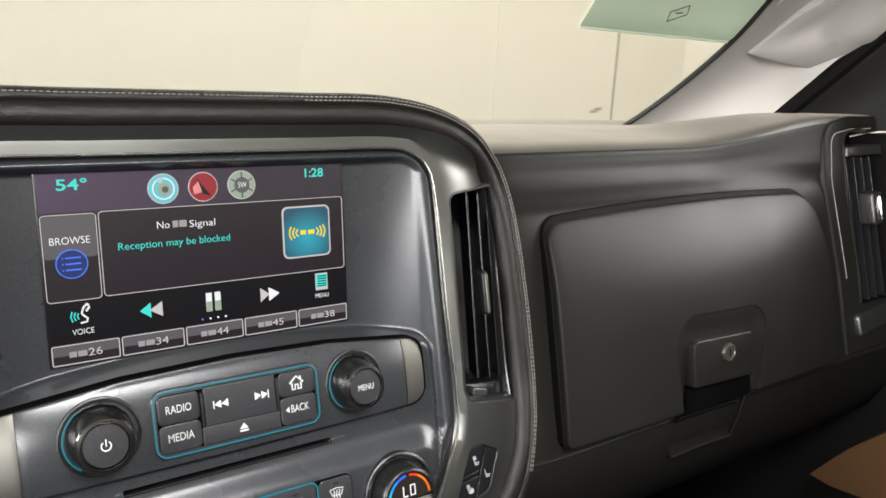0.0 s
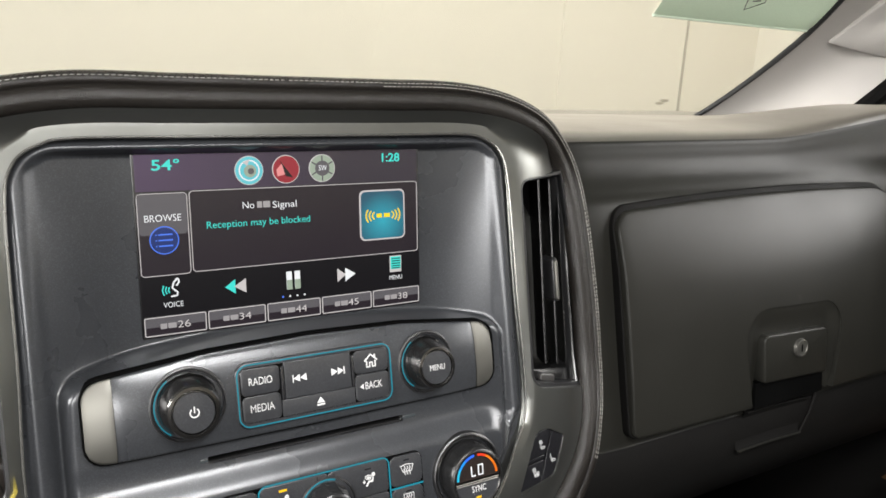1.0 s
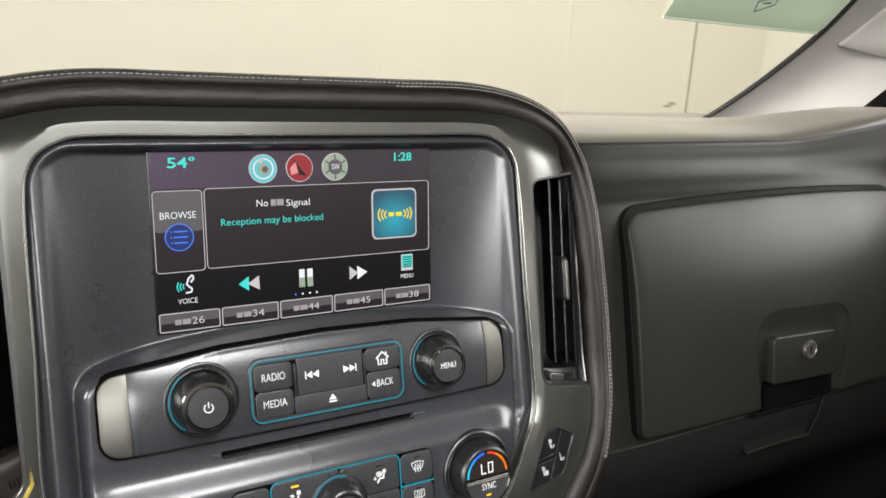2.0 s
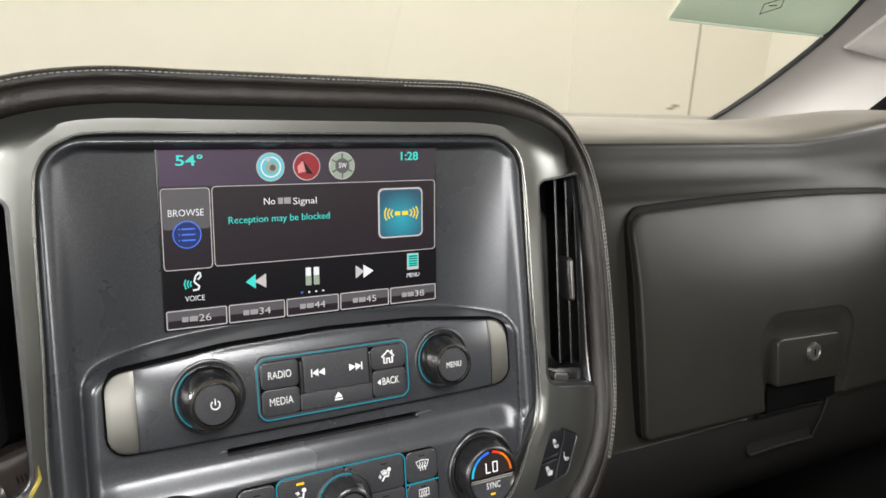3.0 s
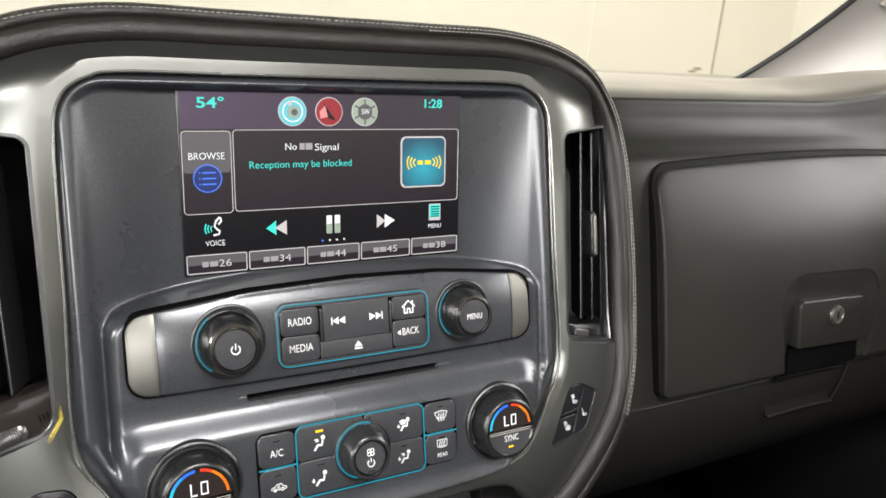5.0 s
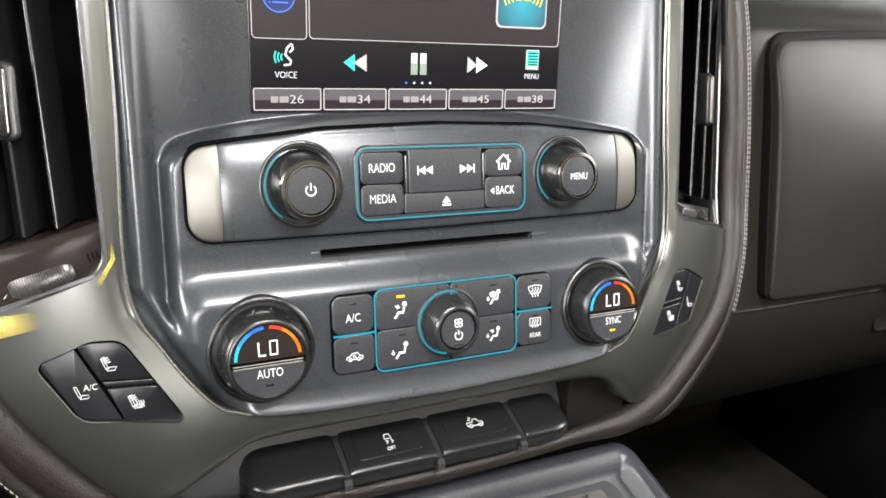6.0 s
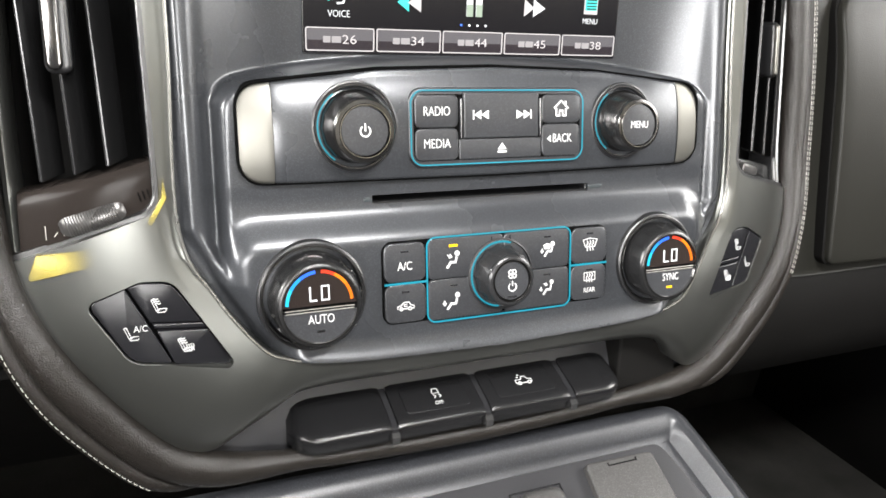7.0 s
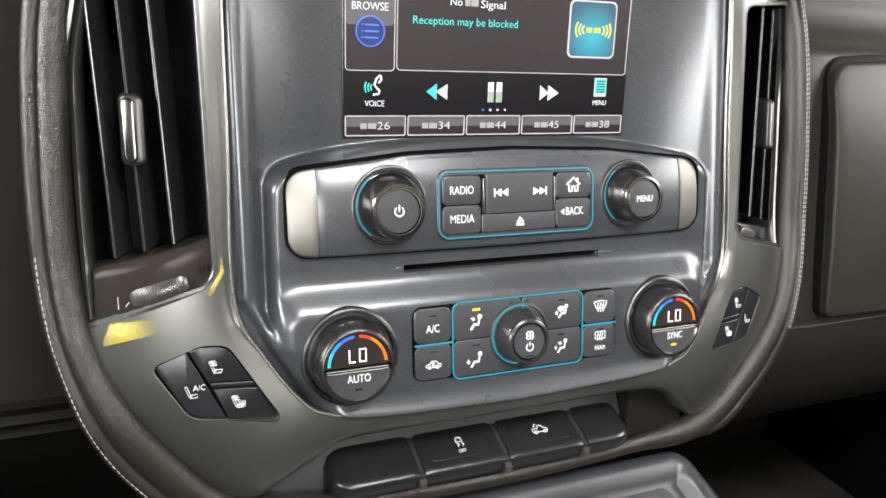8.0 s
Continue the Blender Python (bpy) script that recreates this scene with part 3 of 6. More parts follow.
def lid_y(x, z):
    """Depth of the gently crowned lid."""
    return dash_y(z) - 0.016 * max(0.0, 1 - ((x - 0.5) / 0.24) ** 2) * max(0.0, 1 - ((z + 0.05) / 0.105) ** 2)


lid_top = [(x, 0.045 + 0.0112 * (x - 0.286) + 0.0052 * (1 - ((x - 0.487) / 0.201) ** 2), 0.3) for x in (0.615, 0.575, 0.535, 0.495, 0.455, 0.415, 0.375, 0.335)]
lid_line = even_outline([(0.283, -0.1405, 0.006), (0.722, -0.1425, 0.02), (0.688, 0.0500, 0.036)] + lid_top + [(0.286, 0.045, 0.020)], 8, 0.006)
bm = slab(lid_line, -0.0100, 0.012, 0.0024, 4, dome=1e-6)
for v in bm.verts:
    v.co.y += lid_y(v.co.x, v.co.z)
lid = part("lid", bm, PAD, glove)
gap_line = [(x, z + 0.0034 * ease(0.02, 0.045, z)) for x, z in inset(ccw(lid_line), -0.0014)]
bm = frame_plate(gap_line, inset(ccw(lid_line), 0.0005), -0.0065, 0.01, 0.0006)
for v in bm.verts:
    v.co.y += dash_y(v.co.z)
part("gap", bm, LOWERDASH, glove, "dark gap round the lid")
scoop_out = ccw(arc_corner([(0.4280, -0.1465, 0.004), (0.5480, -0.1465, 0.004), (0.5560, -0.0520, 0.026), (0.4060, -0.0480, 0.030)], 6))
scoop_in = ccw(arc_corner([(0.4365, -0.1455, 0.003), (0.5400, -0.1455, 0.003), (0.5350, -0.0735, 0.006), (0.4340, -0.0705, 0.006)], 6))
hole = slab(scoop_out, -0.03, 0.03, 0.0005, 1)
for v in hole.verts:
    v.co.y += lid_y(v.co.x, v.co.z)
carve(lid, [hole])
rows = []
for t in (-0.06, 0.12, 0.35, 0.65, 0.88, 1.0):
    e = max(0.0, t) ** 2 * (3 - 2 * t) - (0.03 if t < 0 else 0.0)
    rows.append([(a[0] + (b[0] - a[0]) * t, -0.0085 + 0.0052 * e + 0.012 * ease(-0.1405, -0.1465, a[1] + (b[1] - a[1]) * t) + lid_y(a[0] + (b[0] - a[0]) * t, a[1] + (b[1] - a[1]) * t), a[1] + (b[1] - a[1]) * t) for a, b in zip(scoop_out, scoop_in)])
bm = loft(rows, False, True)
bm.verts.ensure_lookup_table()
n = len(scoop_in)
cap = bm.faces.new([bm.verts[5 * n + i] for i in range(n)])
bmesh.ops.triangulate(bm, faces=[cap])
part("latch_recess", bm, PAD, glove)
plate = arc_corner([(0.4405, -0.1190, 0.003), (0.5340, -0.1225, 0.003), (0.5300, -0.0770, 0.006), (0.4380, -0.0738, 0.006)], 5)
bm = slab(plate, -0.010, 0.004, 0.002)
for v in bm.verts:
    v.co.y += lid_y(v.co.x, v.co.z)
latch = part("latch", bm, PAD, glove)
# Black sheet laid in the finger recess in place of its shade
part("recess_shadow", slab([(0.4370, -0.1452), (0.5395, -0.1452), (0.5385, -0.1235), (0.4375, -0.1205)], lid_y(0.5, -0.138) - 0.0040, lid_y(0.5, -0.138) + 0.004, 0.0005), HOLE, glove, "black sheet for the recess shade")
bm = lathe([(0.0, -0.0115), (0.0066, -0.0115), (0.0070, -0.0124), (0.0086, -0.0121), (0.0093, -0.008)], 0.4888, -0.0915, 32)
for v in bm.verts:
    v.co.y += lid_y(v.co.x, v.co.z)
part("lock_cylinder", bm, PALE, latch, "worn chrome key lock")
bm = flat([box_outline(0.4880, 0.4896, -0.0950, -0.0880, 0.0005)], -0.0119)
for v in bm.verts:
    v.co.y += lid_y(v.co.x, v.co.z)
part("key_slot", bm, HOLE, latch)

# ---- centre stack ----
stack = thing("centre_stack", (0, 0, 0), "pewter-trimmed centre stack framed by stitched black leather", "centre stack")
IN_HALF = [(0, 0.110), (0.060, 0.110), (0.116, 0.110), (0.133, 0.1065), (0.1445, 0.097), (0.149, 0.075), (0.150, 0.0), (0.151, -0.074), (0.138, -0.104), (0.120, -0.128), (0.108, -0.1345), (0.098, -0.1365), (0.070, -0.1390), (0, -0.1408)]
OUT_HALF = [(0, 0.1255), (0.062, 0.1255), (0.118, 0.1250), (0.160, 0.1170), (0.192, 0.099), (0.2110, 0.070), (0.2185, 0.010), (0.2188, -0.070), (0.2058, -0.119), (0.170, -0.170), (0.147, -0.185), (0.128, -0.177), (0.104, -0.160), (0, -0.155)]


def both(half, n=7):
    h = [tuple(v) for v in spline(half, n)]
    return h + [(-x, z) for x, z in h[1:-1]][::-1]


inner, outer = both(IN_HALF), both(OUT_HALF)


def foot_lip(z):
    """How far the trim's inner edge stands proud below the climate panel."""
    return 0.0066 * ease(-0.092, -0.142, z)


def trim_section(i):
    a, b = Vector(inner[i]), Vector(outer[i])
    w = (b - a).length
    drop = 0.014 * min(1, w / 0.05) + 0.004 * max(0.0, min(1.0, (-0.135 - b.y) / 0.045)) + 0.008 * ease(-0.125, -0.050, b.y) * (1 - ease(0.070, 0.118, b.y))
    over = ease(0.085, 0.120, b.y)
    drop = drop * (1 - over) - 0.0065 * over
    proud = foot_lip(a.y)
    slope = min(0.0085, 0.45 * w)
    lean = 0.10 + 0.60 * abs((b - a).normalized().x) ** 2 * max(0.0, min(1.0, (b.y + 0.115) / 0.03)) * max(0.0, min(1.0, (0.085 - b.y) / 0.05))
    out = [(a.x, F(a.y) + 0.02, a.y), (a.x, F(a.y) - 0.0019 + 0.0042 * lean + 0.0009 - proud, a.y)]
    for d, lift in ((0.0007, -0.0019 + 0.0042 * lean), (slope * 0.9, -0.0019 + 0.0006 * lean), (slope, -0.0019 + 0.0003 * lean), (slope * 1.15, -0.0019)):
        p = a.lerp(b, d / w)
        out.append((p.x, F(p.y) + lift - proud * (1 - d / w) ** 1.1, p.y))
    s0 = slope * 1.15 / w
    for k in (0.1, 0.25, 0.4, 0.55, 0.68, 0.8, 0.9, 0.96, 1.0):
        p = a.lerp(b, s0 + (1 - s0) * k)
        out.append((p.x, F(p.y) - 0.0021 + drop * k ** (2.2 - 1.1 * over) - proud * ((1 - s0) * (1 - k)) ** 1.1, p.y))
    y = out[-1][1]
    return out + [(b.x, y + 0.012, b.y), ((a.x + b.x) / 2, F(a.y) + 0.035, (a.y + b.y) / 2)]


trim = part("trim_frame", loft([trim_section(i) for i in range(len(inner))], True, True), SILVER, stack, "pewter satin trim frame", angle=30)
# Brighter bead stands for the highlight along the trim's inner chamfer
edge_run = [(x, F(z) - 0.0016 - foot_lip(z), z) for x, z in inset(ccw(inner), -0.0007)]
part("trim_edge", tube(edge_run, 0.0008, True, 8), EDGE, stack, "inner edge, highlight put in colour")
VENT = [(0.1585, -0.0655, 0.011), (0.2230, -0.0895, 0.001), (0.2230, 0.02, 0.02), (0.2085, 0.0830, 0.004), (0.160, 0.0795, 0.008)]


def cutter(poly, y0, y1):
    return slab(poly, y0, y1, 0.0005, 1)


SEAT = [(-0.1915, -0.1048, 0.004), (-0.1690, -0.0950, 0.012), (-0.1560, -0.0955, 0.009), (-0.1300, -0.1370, 0.003), (-0.1750, -0.1310, 0.010)]
VENT_RIGHT = [(0.1585, -0.0640, 0.011), (0.2230, -0.0800, 0.001)] + VENT[2:]
vent_r, vent_l = arc_corner(VENT_RIGHT, 6), arc_corner(mirror(VENT), 6)


def seat_side(poly, side):
    """The switch outline for one side; the passenger's cluster is narrower."""
    return list(poly) if side < 0 else [(0.1386 + 0.795 * (-x - 0.1305), -0.0960 + 0.97 * (z + 0.0957), r * 0.8) for x, z, r in poly]


seat_l, seat_r = arc_corner(SEAT, 5), arc_corner(seat_side(SEAT, 1), 5)
carve(trim, [cutter(p, -0.08, 0.060) for p in (vent_r, vent_l, seat_l, seat_r)])


# Charcoal panel: one moulded surface with the display recess, the radio housing, the slot and the climate housing
def foot_line(ax):
    """Height of the panel's lower edge."""
    low = sorted((x, z) for x, z in inner if z < -0.12 and x >= 0)
    return np.interp(ax, [p[0] for p in low], [p[1] for p in low])


def charcoal_depth(X, Z):
    ax = np.abs(X)
    base = F(Z)
    step = lambda a, b, v: (lambda t: t * t * (3 - 2 * t))(np.clip((v - a) / (b - a), 0, 1))  # noqa: E731
    # distance inwards from the outline
    qx, qz = ax - 0.124, Z - 0.084
    d = 0.026 - np.hypot(np.maximum(qx, 0), np.maximum(qz, 0)) - np.minimum(np.maximum(qx, qz), 0)
    d = np.minimum(d, -0.875 * (ax - 0.151) + 0.484 * (Z + 0.074))
    foot = Z - foot_line(ax)
    # display recess with broad ramps at its sides
    s = np.clip((0.1440 - ax) / 0.054, 0, 1)
    ramp = (0.0012 - base) * (1 - (1 - s) ** 1.9)
    y = base + ramp * np.minimum(step(0.0030, 0.0150, 0.150 - ax), step(0.0050, 0.0088, d))
    # rim that holds the radio band
    zt = -0.0030 - 0.0112 * (ax / 0.130) ** 2.4
    u, v = np.maximum(-0.1335 - X, X - 0.1375) + 0.010, Z - zt + 0.010
    dist = np.hypot(np.maximum(u, 0), np.maximum(v, 0)) - 0.010 + np.minimum(np.maximum(u, v), 0)
    housing = step(0.0018, -0.0032, dist)
    crown = -0.0008 * step(-0.002, -0.006, dist) * step(-0.05, -0.02, Z)
    y = y + (base + crown - y) * housing
    # slot shelf and climate housing below it
    shelf = step(-0.076, -0.066, Z) * step(-0.056, -0.066, Z) * step(0.144, 0.126, ax)
    y = y + 0.0006 * shelf
    lower = 0.1400 - 0.70 * np.clip(-0.100 - Z, 0, 1)
    a, b, r = -0.0698 - Z, lower - ax, 0.022
    inside = np.minimum(np.minimum(a, b), r - np.hypot(np.maximum(r - a, 0), np.maximum(r - b, 0)))
    climate = step(0.0, 0.0160, inside)
    y = y - 0.0074 * climate - 0.0030 * (1 - np.clip(foot / 0.010, 0, 1)) ** 2 * step(0.122, 0.104, ax)
    # edge that rolls under the trim
    return y + 0.0040 * (1 - step(0.0, 0.0040, d)) ** 1.5


NX, NZ = 760, 780
gx, gz = np.linspace(-0.153, 0.153, NX), np.linspace(-0.149, 0.111, NZ)
GX, GZ = np.meshgrid(gx, gz)
GY = charcoal_depth(GX, GZ)
for _ in range(4):  # soften the mould's folds
    for axis in (0, 1):
        G = np.pad(GY, [(2, 2) if axis == a else (0, 0) for a in (0, 1)], mode="edge")
        GY = sum(np.take(G, range(j, j + GY.shape[axis]), axis=axis) for j in range(5)) / 5.0
me = bpy.data.meshes.new("panel")
verts = np.stack([GX, GY, GZ], -1).reshape(-1, 3)
idx = np.arange(NX * NZ).reshape(NZ, NX)
quads = np.stack([idx[:-1, :-1], idx[:-1, 1:], idx[1:, 1:], idx[1:, :-1]], -1).reshape(-1, 4)
keep = ~((np.abs(GX[:-1, :-1] + 0.0005) < 0.084) & (GZ[:-1, :-1] > 0.003) & (GZ[:-1, :-1] < 0.097)).reshape(-1)
keep &= ~((np.abs(GX[:-1, :-1] + 0.0037) < 0.0604) & (GZ[:-1, :-1] > -0.0688) & (GZ[:-1, :-1] < -0.0648)).reshape(-1)
keep &= (GZ[:-1, :-1] > foot_line(np.abs(GX[:-1, :-1])) - 0.0010).reshape(-1)
me.from_pydata(verts.tolist(), [], quads[keep].tolist())
part("panel", me, CHARCOAL, stack, "charcoal satin moulded panel")

# Leather roll round the trim
edge_line = both([(0, 0.1255), (0.062, 0.1255), (0.118, 0.1250), (0.160, 0.1170), (0.192, 0.099), (0.2110, 0.070), (0.2185, 0.010), (0.2188, -0.070), (0.2058, -0.119), (0.170, -0.170), (0.144, -0.188), (0.100, -0.196), (0.05, -0.199), (0, -0.200)], 10)


def beside_vent(z):
    """1 along the vents, 0 towards the top and the foot of the stack."""
    return ease(-0.125, -0.050, z) * (1 - ease(0.070, 0.118, z))


def roll_depth(x, z):
    return F(z) + 0.0125 + 0.008 * max(0.0, min(1.0, (-0.125 - z) / 0.07)) ** 1.3 + (0.011 * beside_vent(z) if abs(x) > 0.15 else 0.0) - 0.0075 * ease(0.085, 0.120, z)


def roll_size(c):
    """The roll is fuller round the foot's corners and beside the passenger's vent, thinner under the switches."""
    side = beside_vent(c.z) if abs(c.x) > 0.15 else 0.0
    under = ease(0.150, 0.090, abs(c.x)) if c.z < -0.15 else 0.0
    return 0.0067 + (0.0014 if c.x > 0 else 0.0000) * side + 0.0021 * ease(-0.095, -0.150, c.z) - 0.0038 * under


def roll_frames():
    out = []
    k = len(edge_line)
    for i, (x, z) in enumerate(edge_line):
        t = (Vector(edge_line[(i + 1) % k]) - Vector(edge_line[i - 1])).normalized()
        n = Vector((-t.y, t.x))
        if n.dot(Vector((x, z + 0.03))) < 0:
            n = -n
        c = Vector((x, roll_depth(x, z), z))
        out.append((c, Vector((n.x, 0, n.y)), roll_size(c)))
    return out


rr = roll_frames()
ring = [[c + n * (r * (0.95 + 1.05 * math.cos(a))) + Vector((0, -r * math.sin(a), 0)) for a in [2 * math.pi * j / 24 for j in range(24)]] for c, n, r in rr]
roll = part("leather_roll", loft(ring, True, True), LEATHER, stack, "grained black-brown leather roll")
# (outward, depth) of the stitched border and of the skirt that turns back into the dash, in roll sizes
BORDER = [(1.72, -0.10), (1.86, -0.40), (2.10, -0.58), (2.40, -0.60), (2.66, -0.50), (2.86, -0.22), (2.98, 0.25), (3.08, 1.2), (3.2, 4.0), (3.3, 10.0)]


def tuck(c):
    """How far the border is tucked away under the switches."""
    return ease(0.165, 0.12, abs(c.x)) if c.z < -0.16 else 0.0


BORDERS = [[(1.5 + (a - 1.5) * (1 - tuck(c)), b + 1.2 * tuck(c)) for a, b in BORDER] for c, n, r in rr]
part("leather_border", loft([[c + n * a * r + Vector((0, b * r, 0)) for a, b in q] for q, (c, n, r) in zip(BORDERS, rr)], True), LEATHER, roll)
bm = bmesh.new()
for out_at, deep in ((2.26, -0.62), (2.58, -0.56)):
    path = [c + n * out_at * r + Vector((0, deep * r, 0)) for c, n, r in rr]
    dense = resample(path + path[:1], 900)
    for i in range(0, 898, 2):
        a, b = dense[i], dense[i + 1]
        if (a.z < -0.188 and abs(a.x) < 0.17) or (a.x < -0.15 and -0.055 < a.z < 0.11) or (a.x > 0 and a.z < -0.132) or (a.x < 0.06 and out_at < 2.4):
            continue
        tube([a + Vector((0, 0.0004, 0)), a.lerp(b, 0.3) + Vector((0, -0.0002, 0)), b + Vector((0, -0.0002, 0)), b.lerp(dense[i + 2], 0.35) + Vector((0, 0.0004, 0))], 0.00018, seg=5, bm=bm)
part("stitching", bm, THREAD, roll, "pale grey stitching", kind="stuff")


# ---- touch display ----
display = thing("touch_display", (0, 0, 0.05), "lit colour touch display showing radio screen", "display")
X0, X1, ZT = -0.0878, 0.0862, 0.1015
part("glass", slab(box_outline(X0 - 0.0012, X1 + 0.0012, -0.0012, ZT + 0.0012, 0.001), 0.0, 0.006, 0.0004), S_BLACK, display, "dark glossy display glass")
SY = -0.0002


def shown(name, bm, mat, label=""):
    return part(name, bm, mat, display, label)


def sx(u):
    return X0 + u * (X1 - X0)


def sz(v):
    return v * ZT


def frame_line(u0, u1, v0, v1, r, w, y):
    p = box_outline(sx(u0), sx(u1), sz(v0), sz(v1), r, 4)
    return ribbon([p + p[:1]], w, y)


shown("top_bar", flat([box_outline(sx(0.002), sx(0.998), sz(0.80), sz(0.998), 0.0003)], SY), S_PURPLE)
shown("browse_key", flat([box_outline(sx(0.002), sx(0.155), sz(0.337), sz(0.788), 0.002)], SY - 0.0001), S_DARK)
shown("browse_gloss", flat([box_outline(sx(0.004), sx(0.153), sz(0.562), sz(0.784), 0.002)], SY - 0.0003), S_KEY)
shown("browse_outline", frame_line(0.002, 0.155, 0.337, 0.788, 0.002, 0.0004, SY - 0.0006), S_LINE)
shown("text_panel", flat([box_outline(sx(0.163), sx(0.997), sz(0.342), sz(0.794), 0.002)], SY - 0.0001), S_DARK)
shown("text_panel_outline", frame_line(0.163, 0.997, 0.342, 0.794, 0.002, 0.0004, SY - 0.0005), S_LINE)
shown("clock_text", words("1:28", sx(0.886), sz(0.948), 0.0054, SY - 0.0005, bold=0.00012, fill=0.0125), S_TEAL)
shown("temperature_text", words("54\u00b0", sx(0.096), sz(0.938), 0.0058, SY - 0.0005, bold=0.00012, fill=0.0150), S_TEAL)
for u, core in ((0.362, S_ICE), (0.490, S_RED), (0.621, S_PALE)):
    cx, cz = sx(u), sz(0.897)
    badge = shown("round_icon", flat([circle(cx, cz, 0.0085)], SY - 0.0003), S_LINE)
    part("icon_rim", flat([circle(cx, cz, 0.0080)], SY - 0.0006), core, badge)
    if u < 0.4:
        part("icon_ring", ribbon([circle(cx, cz, 0.0058) + [circle(cx, cz, 0.0058)[0]]], 0.0007, SY - 0.0009), S_WHITE, badge)
        part("icon_centre", flat([circle(cx + 0.0004, cz - 0.0003, 0.0036)], SY - 0.0012), S_PALE, badge)
        part("icon_sheen", flat([[(cx - 0.0040, cz + 0.0048), (cx + 0.0004, cz + 0.0066), (cx - 0.0012, cz + 0.0028)]], SY - 0.0012), S_LINE, badge)
        part("icon_dot", flat([circle(cx + 0.0008, cz - 0.0004, 0.0018)], SY - 0.0015), S_KEY, badge)
    elif u < 0.6:
        part("icon_leaf", flat([[(cx - 0.0035, cz + 0.005), (cx + 0.004, cz - 0.005), (cx - 0.0005, cz - 0.004)]], SY - 0.0009), S_BLACK, badge)
        part("icon_sheen", flat([[(cx - 0.0055, cz - 0.004), (cx - 0.006, cz), (cx - 0.0025, cz + 0.0035), (cx - 0.001, cz - 0.003)]], SY - 0.0009), S_ROSE, badge)
    else:
        part("icon_spokes", ribbon([[(cx + 0.0040 * math.cos(q), cz + 0.0040 * math.sin(q)), (cx + 0.0076 * math.cos(q), cz + 0.0076 * math.sin(q))] for q in [math.pi / 2 + math.pi * k / 3 for k in range(6)]], 0.0008, SY - 0.0008), S_KEY, badge)
        part("icon_centre", flat([circle(cx, cz, 0.0046)], SY - 0.0010), S_KEY, badge)
        part("icon_text", words("SW", cx, cz, 0.0034, SY - 0.0014, fill=0.0052), S_WHITE, badge)
shown("browse_text", words("BROWSE", sx(0.077), sz(0.652), 0.0040, SY - 0.0007, fill=0.0195), S_WHITE)
cx, cz = sx(0.078), sz(0.532)
bi = shown("browse_icon", flat([circle(cx, cz, 0.0070)], SY - 0.0004), S_NAVY)
part("icon_ring", ribbon([circle(cx, cz, 0.0076) + [circle(cx, cz, 0.0076)[0]]], 0.0006, SY - 0.0008), S_BLUE, bi)
part("icon_bars", ribbon([[(cx - 0.0030, cz + d), (cx + 0.0045, cz + d)] for d in (0.0032, 0.0, -0.0032)] + [[(cx - 0.0046, cz + d), (cx - 0.0040, cz + d)] for d in (0.0032, 0.0, -0.0032)], 0.0008, SY - 0.0008), S_BLUE, bi)
shown("signal_text", words("No", sx(0.428) - 0.0130, sz(0.697), 0.0041, SY - 0.0006, fill=0.0068), S_WHITE)
shown("signal_text", words("Signal", sx(0.428) + 0.0091, sz(0.697) - 0.0005, 0.0041, SY - 0.0006, fill=0.0148), S_WHITE)
for x, wide in ((-0.0062, 0.0031), (-0.0020, 0.0042)):
    shown("name_bar", flat([box_outline(sx(0.428) + x - wide / 2, sx(0.428) + x + wide / 2, sz(0.697) - 0.0017, sz(0.697) + 0.0021, 0.0003)], SY - 0.0006), S_BAR)
shown("reception_text", words("Reception may be blocked", sx(0.391), sz(0.597), 0.0042, SY - 0.0006, fill=0.0620), S_TEAL)
tile = shown("logo_tile", flat([box_outline(sx(0.760), sx(0.945), sz(0.432), sz(0.750), 0.0036)], SY - 0.0003), S_LINE, "blue tile with yellow wave mark")
part("tile_face", flat([box_outline(sx(0.766), sx(0.939), sz(0.442), sz(0.740), 0.0031)], SY - 0.0006), S_TILE, tile)
cx, cz = sx(0.853), sz(0.588)
arcs = [[(cx + s * (0.0062 + 0.0022 * k) + s * 0.0014 * (1 - (q / 0.003) ** 2), cz + q * (0.75 + 0.3 * k)) for q in (-0.003, -0.0015, 0, 0.0015, 0.003)] for s in (-1, 1) for k in range(3)]
part("tile_mark", ribbon(arcs, 0.0008, SY - 0.0012), S_YELLOW, tile)
part("tile_bars", ribbon([[(cx - 0.0046, cz), (cx - 0.0010, cz)], [(cx + 0.0006, cz), (cx + 0.0048, cz)]], 0.0026, SY - 0.0012), S_YELLOW, tile)


def tri(x0, x1, z, h):
    return [(x0, z), (x1, z + h), (x1, z - h)]


cx, cz = sx(0.298), sz(0.233)
shown("rewind_mark", flat([tri(cx - 0.0062, cx - 0.0002, cz, 0.0043)], SY - 0.0004), S_TEAL)
shown("rewind_mark", flat([tri(cx - 0.0010, cx + 0.0060, cz, 0.0043)], SY - 0.0008), S_LINE)
cx = sx(0.701)
shown("forward_mark", flat([tri(cx - 0.0002, cx - 0.0060, cz, 0.0043)], SY - 0.0004), S_LINE)
shown("forward_mark", flat([tri(cx + 0.0062, cx - 0.0008, cz, 0.0043)], SY - 0.0008), S_WHITE)
cx = sx(0.500)
shown("pause_mark", flat([box_outline(cx - 0.0042, cx - 0.0008, cz - 0.0055, cz + 0.0055, 0.0003), box_outline(cx + 0.0010, cx + 0.0044, cz - 0.0055, cz + 0.0055, 0.0003)], SY - 0.0004), S_WHITE)
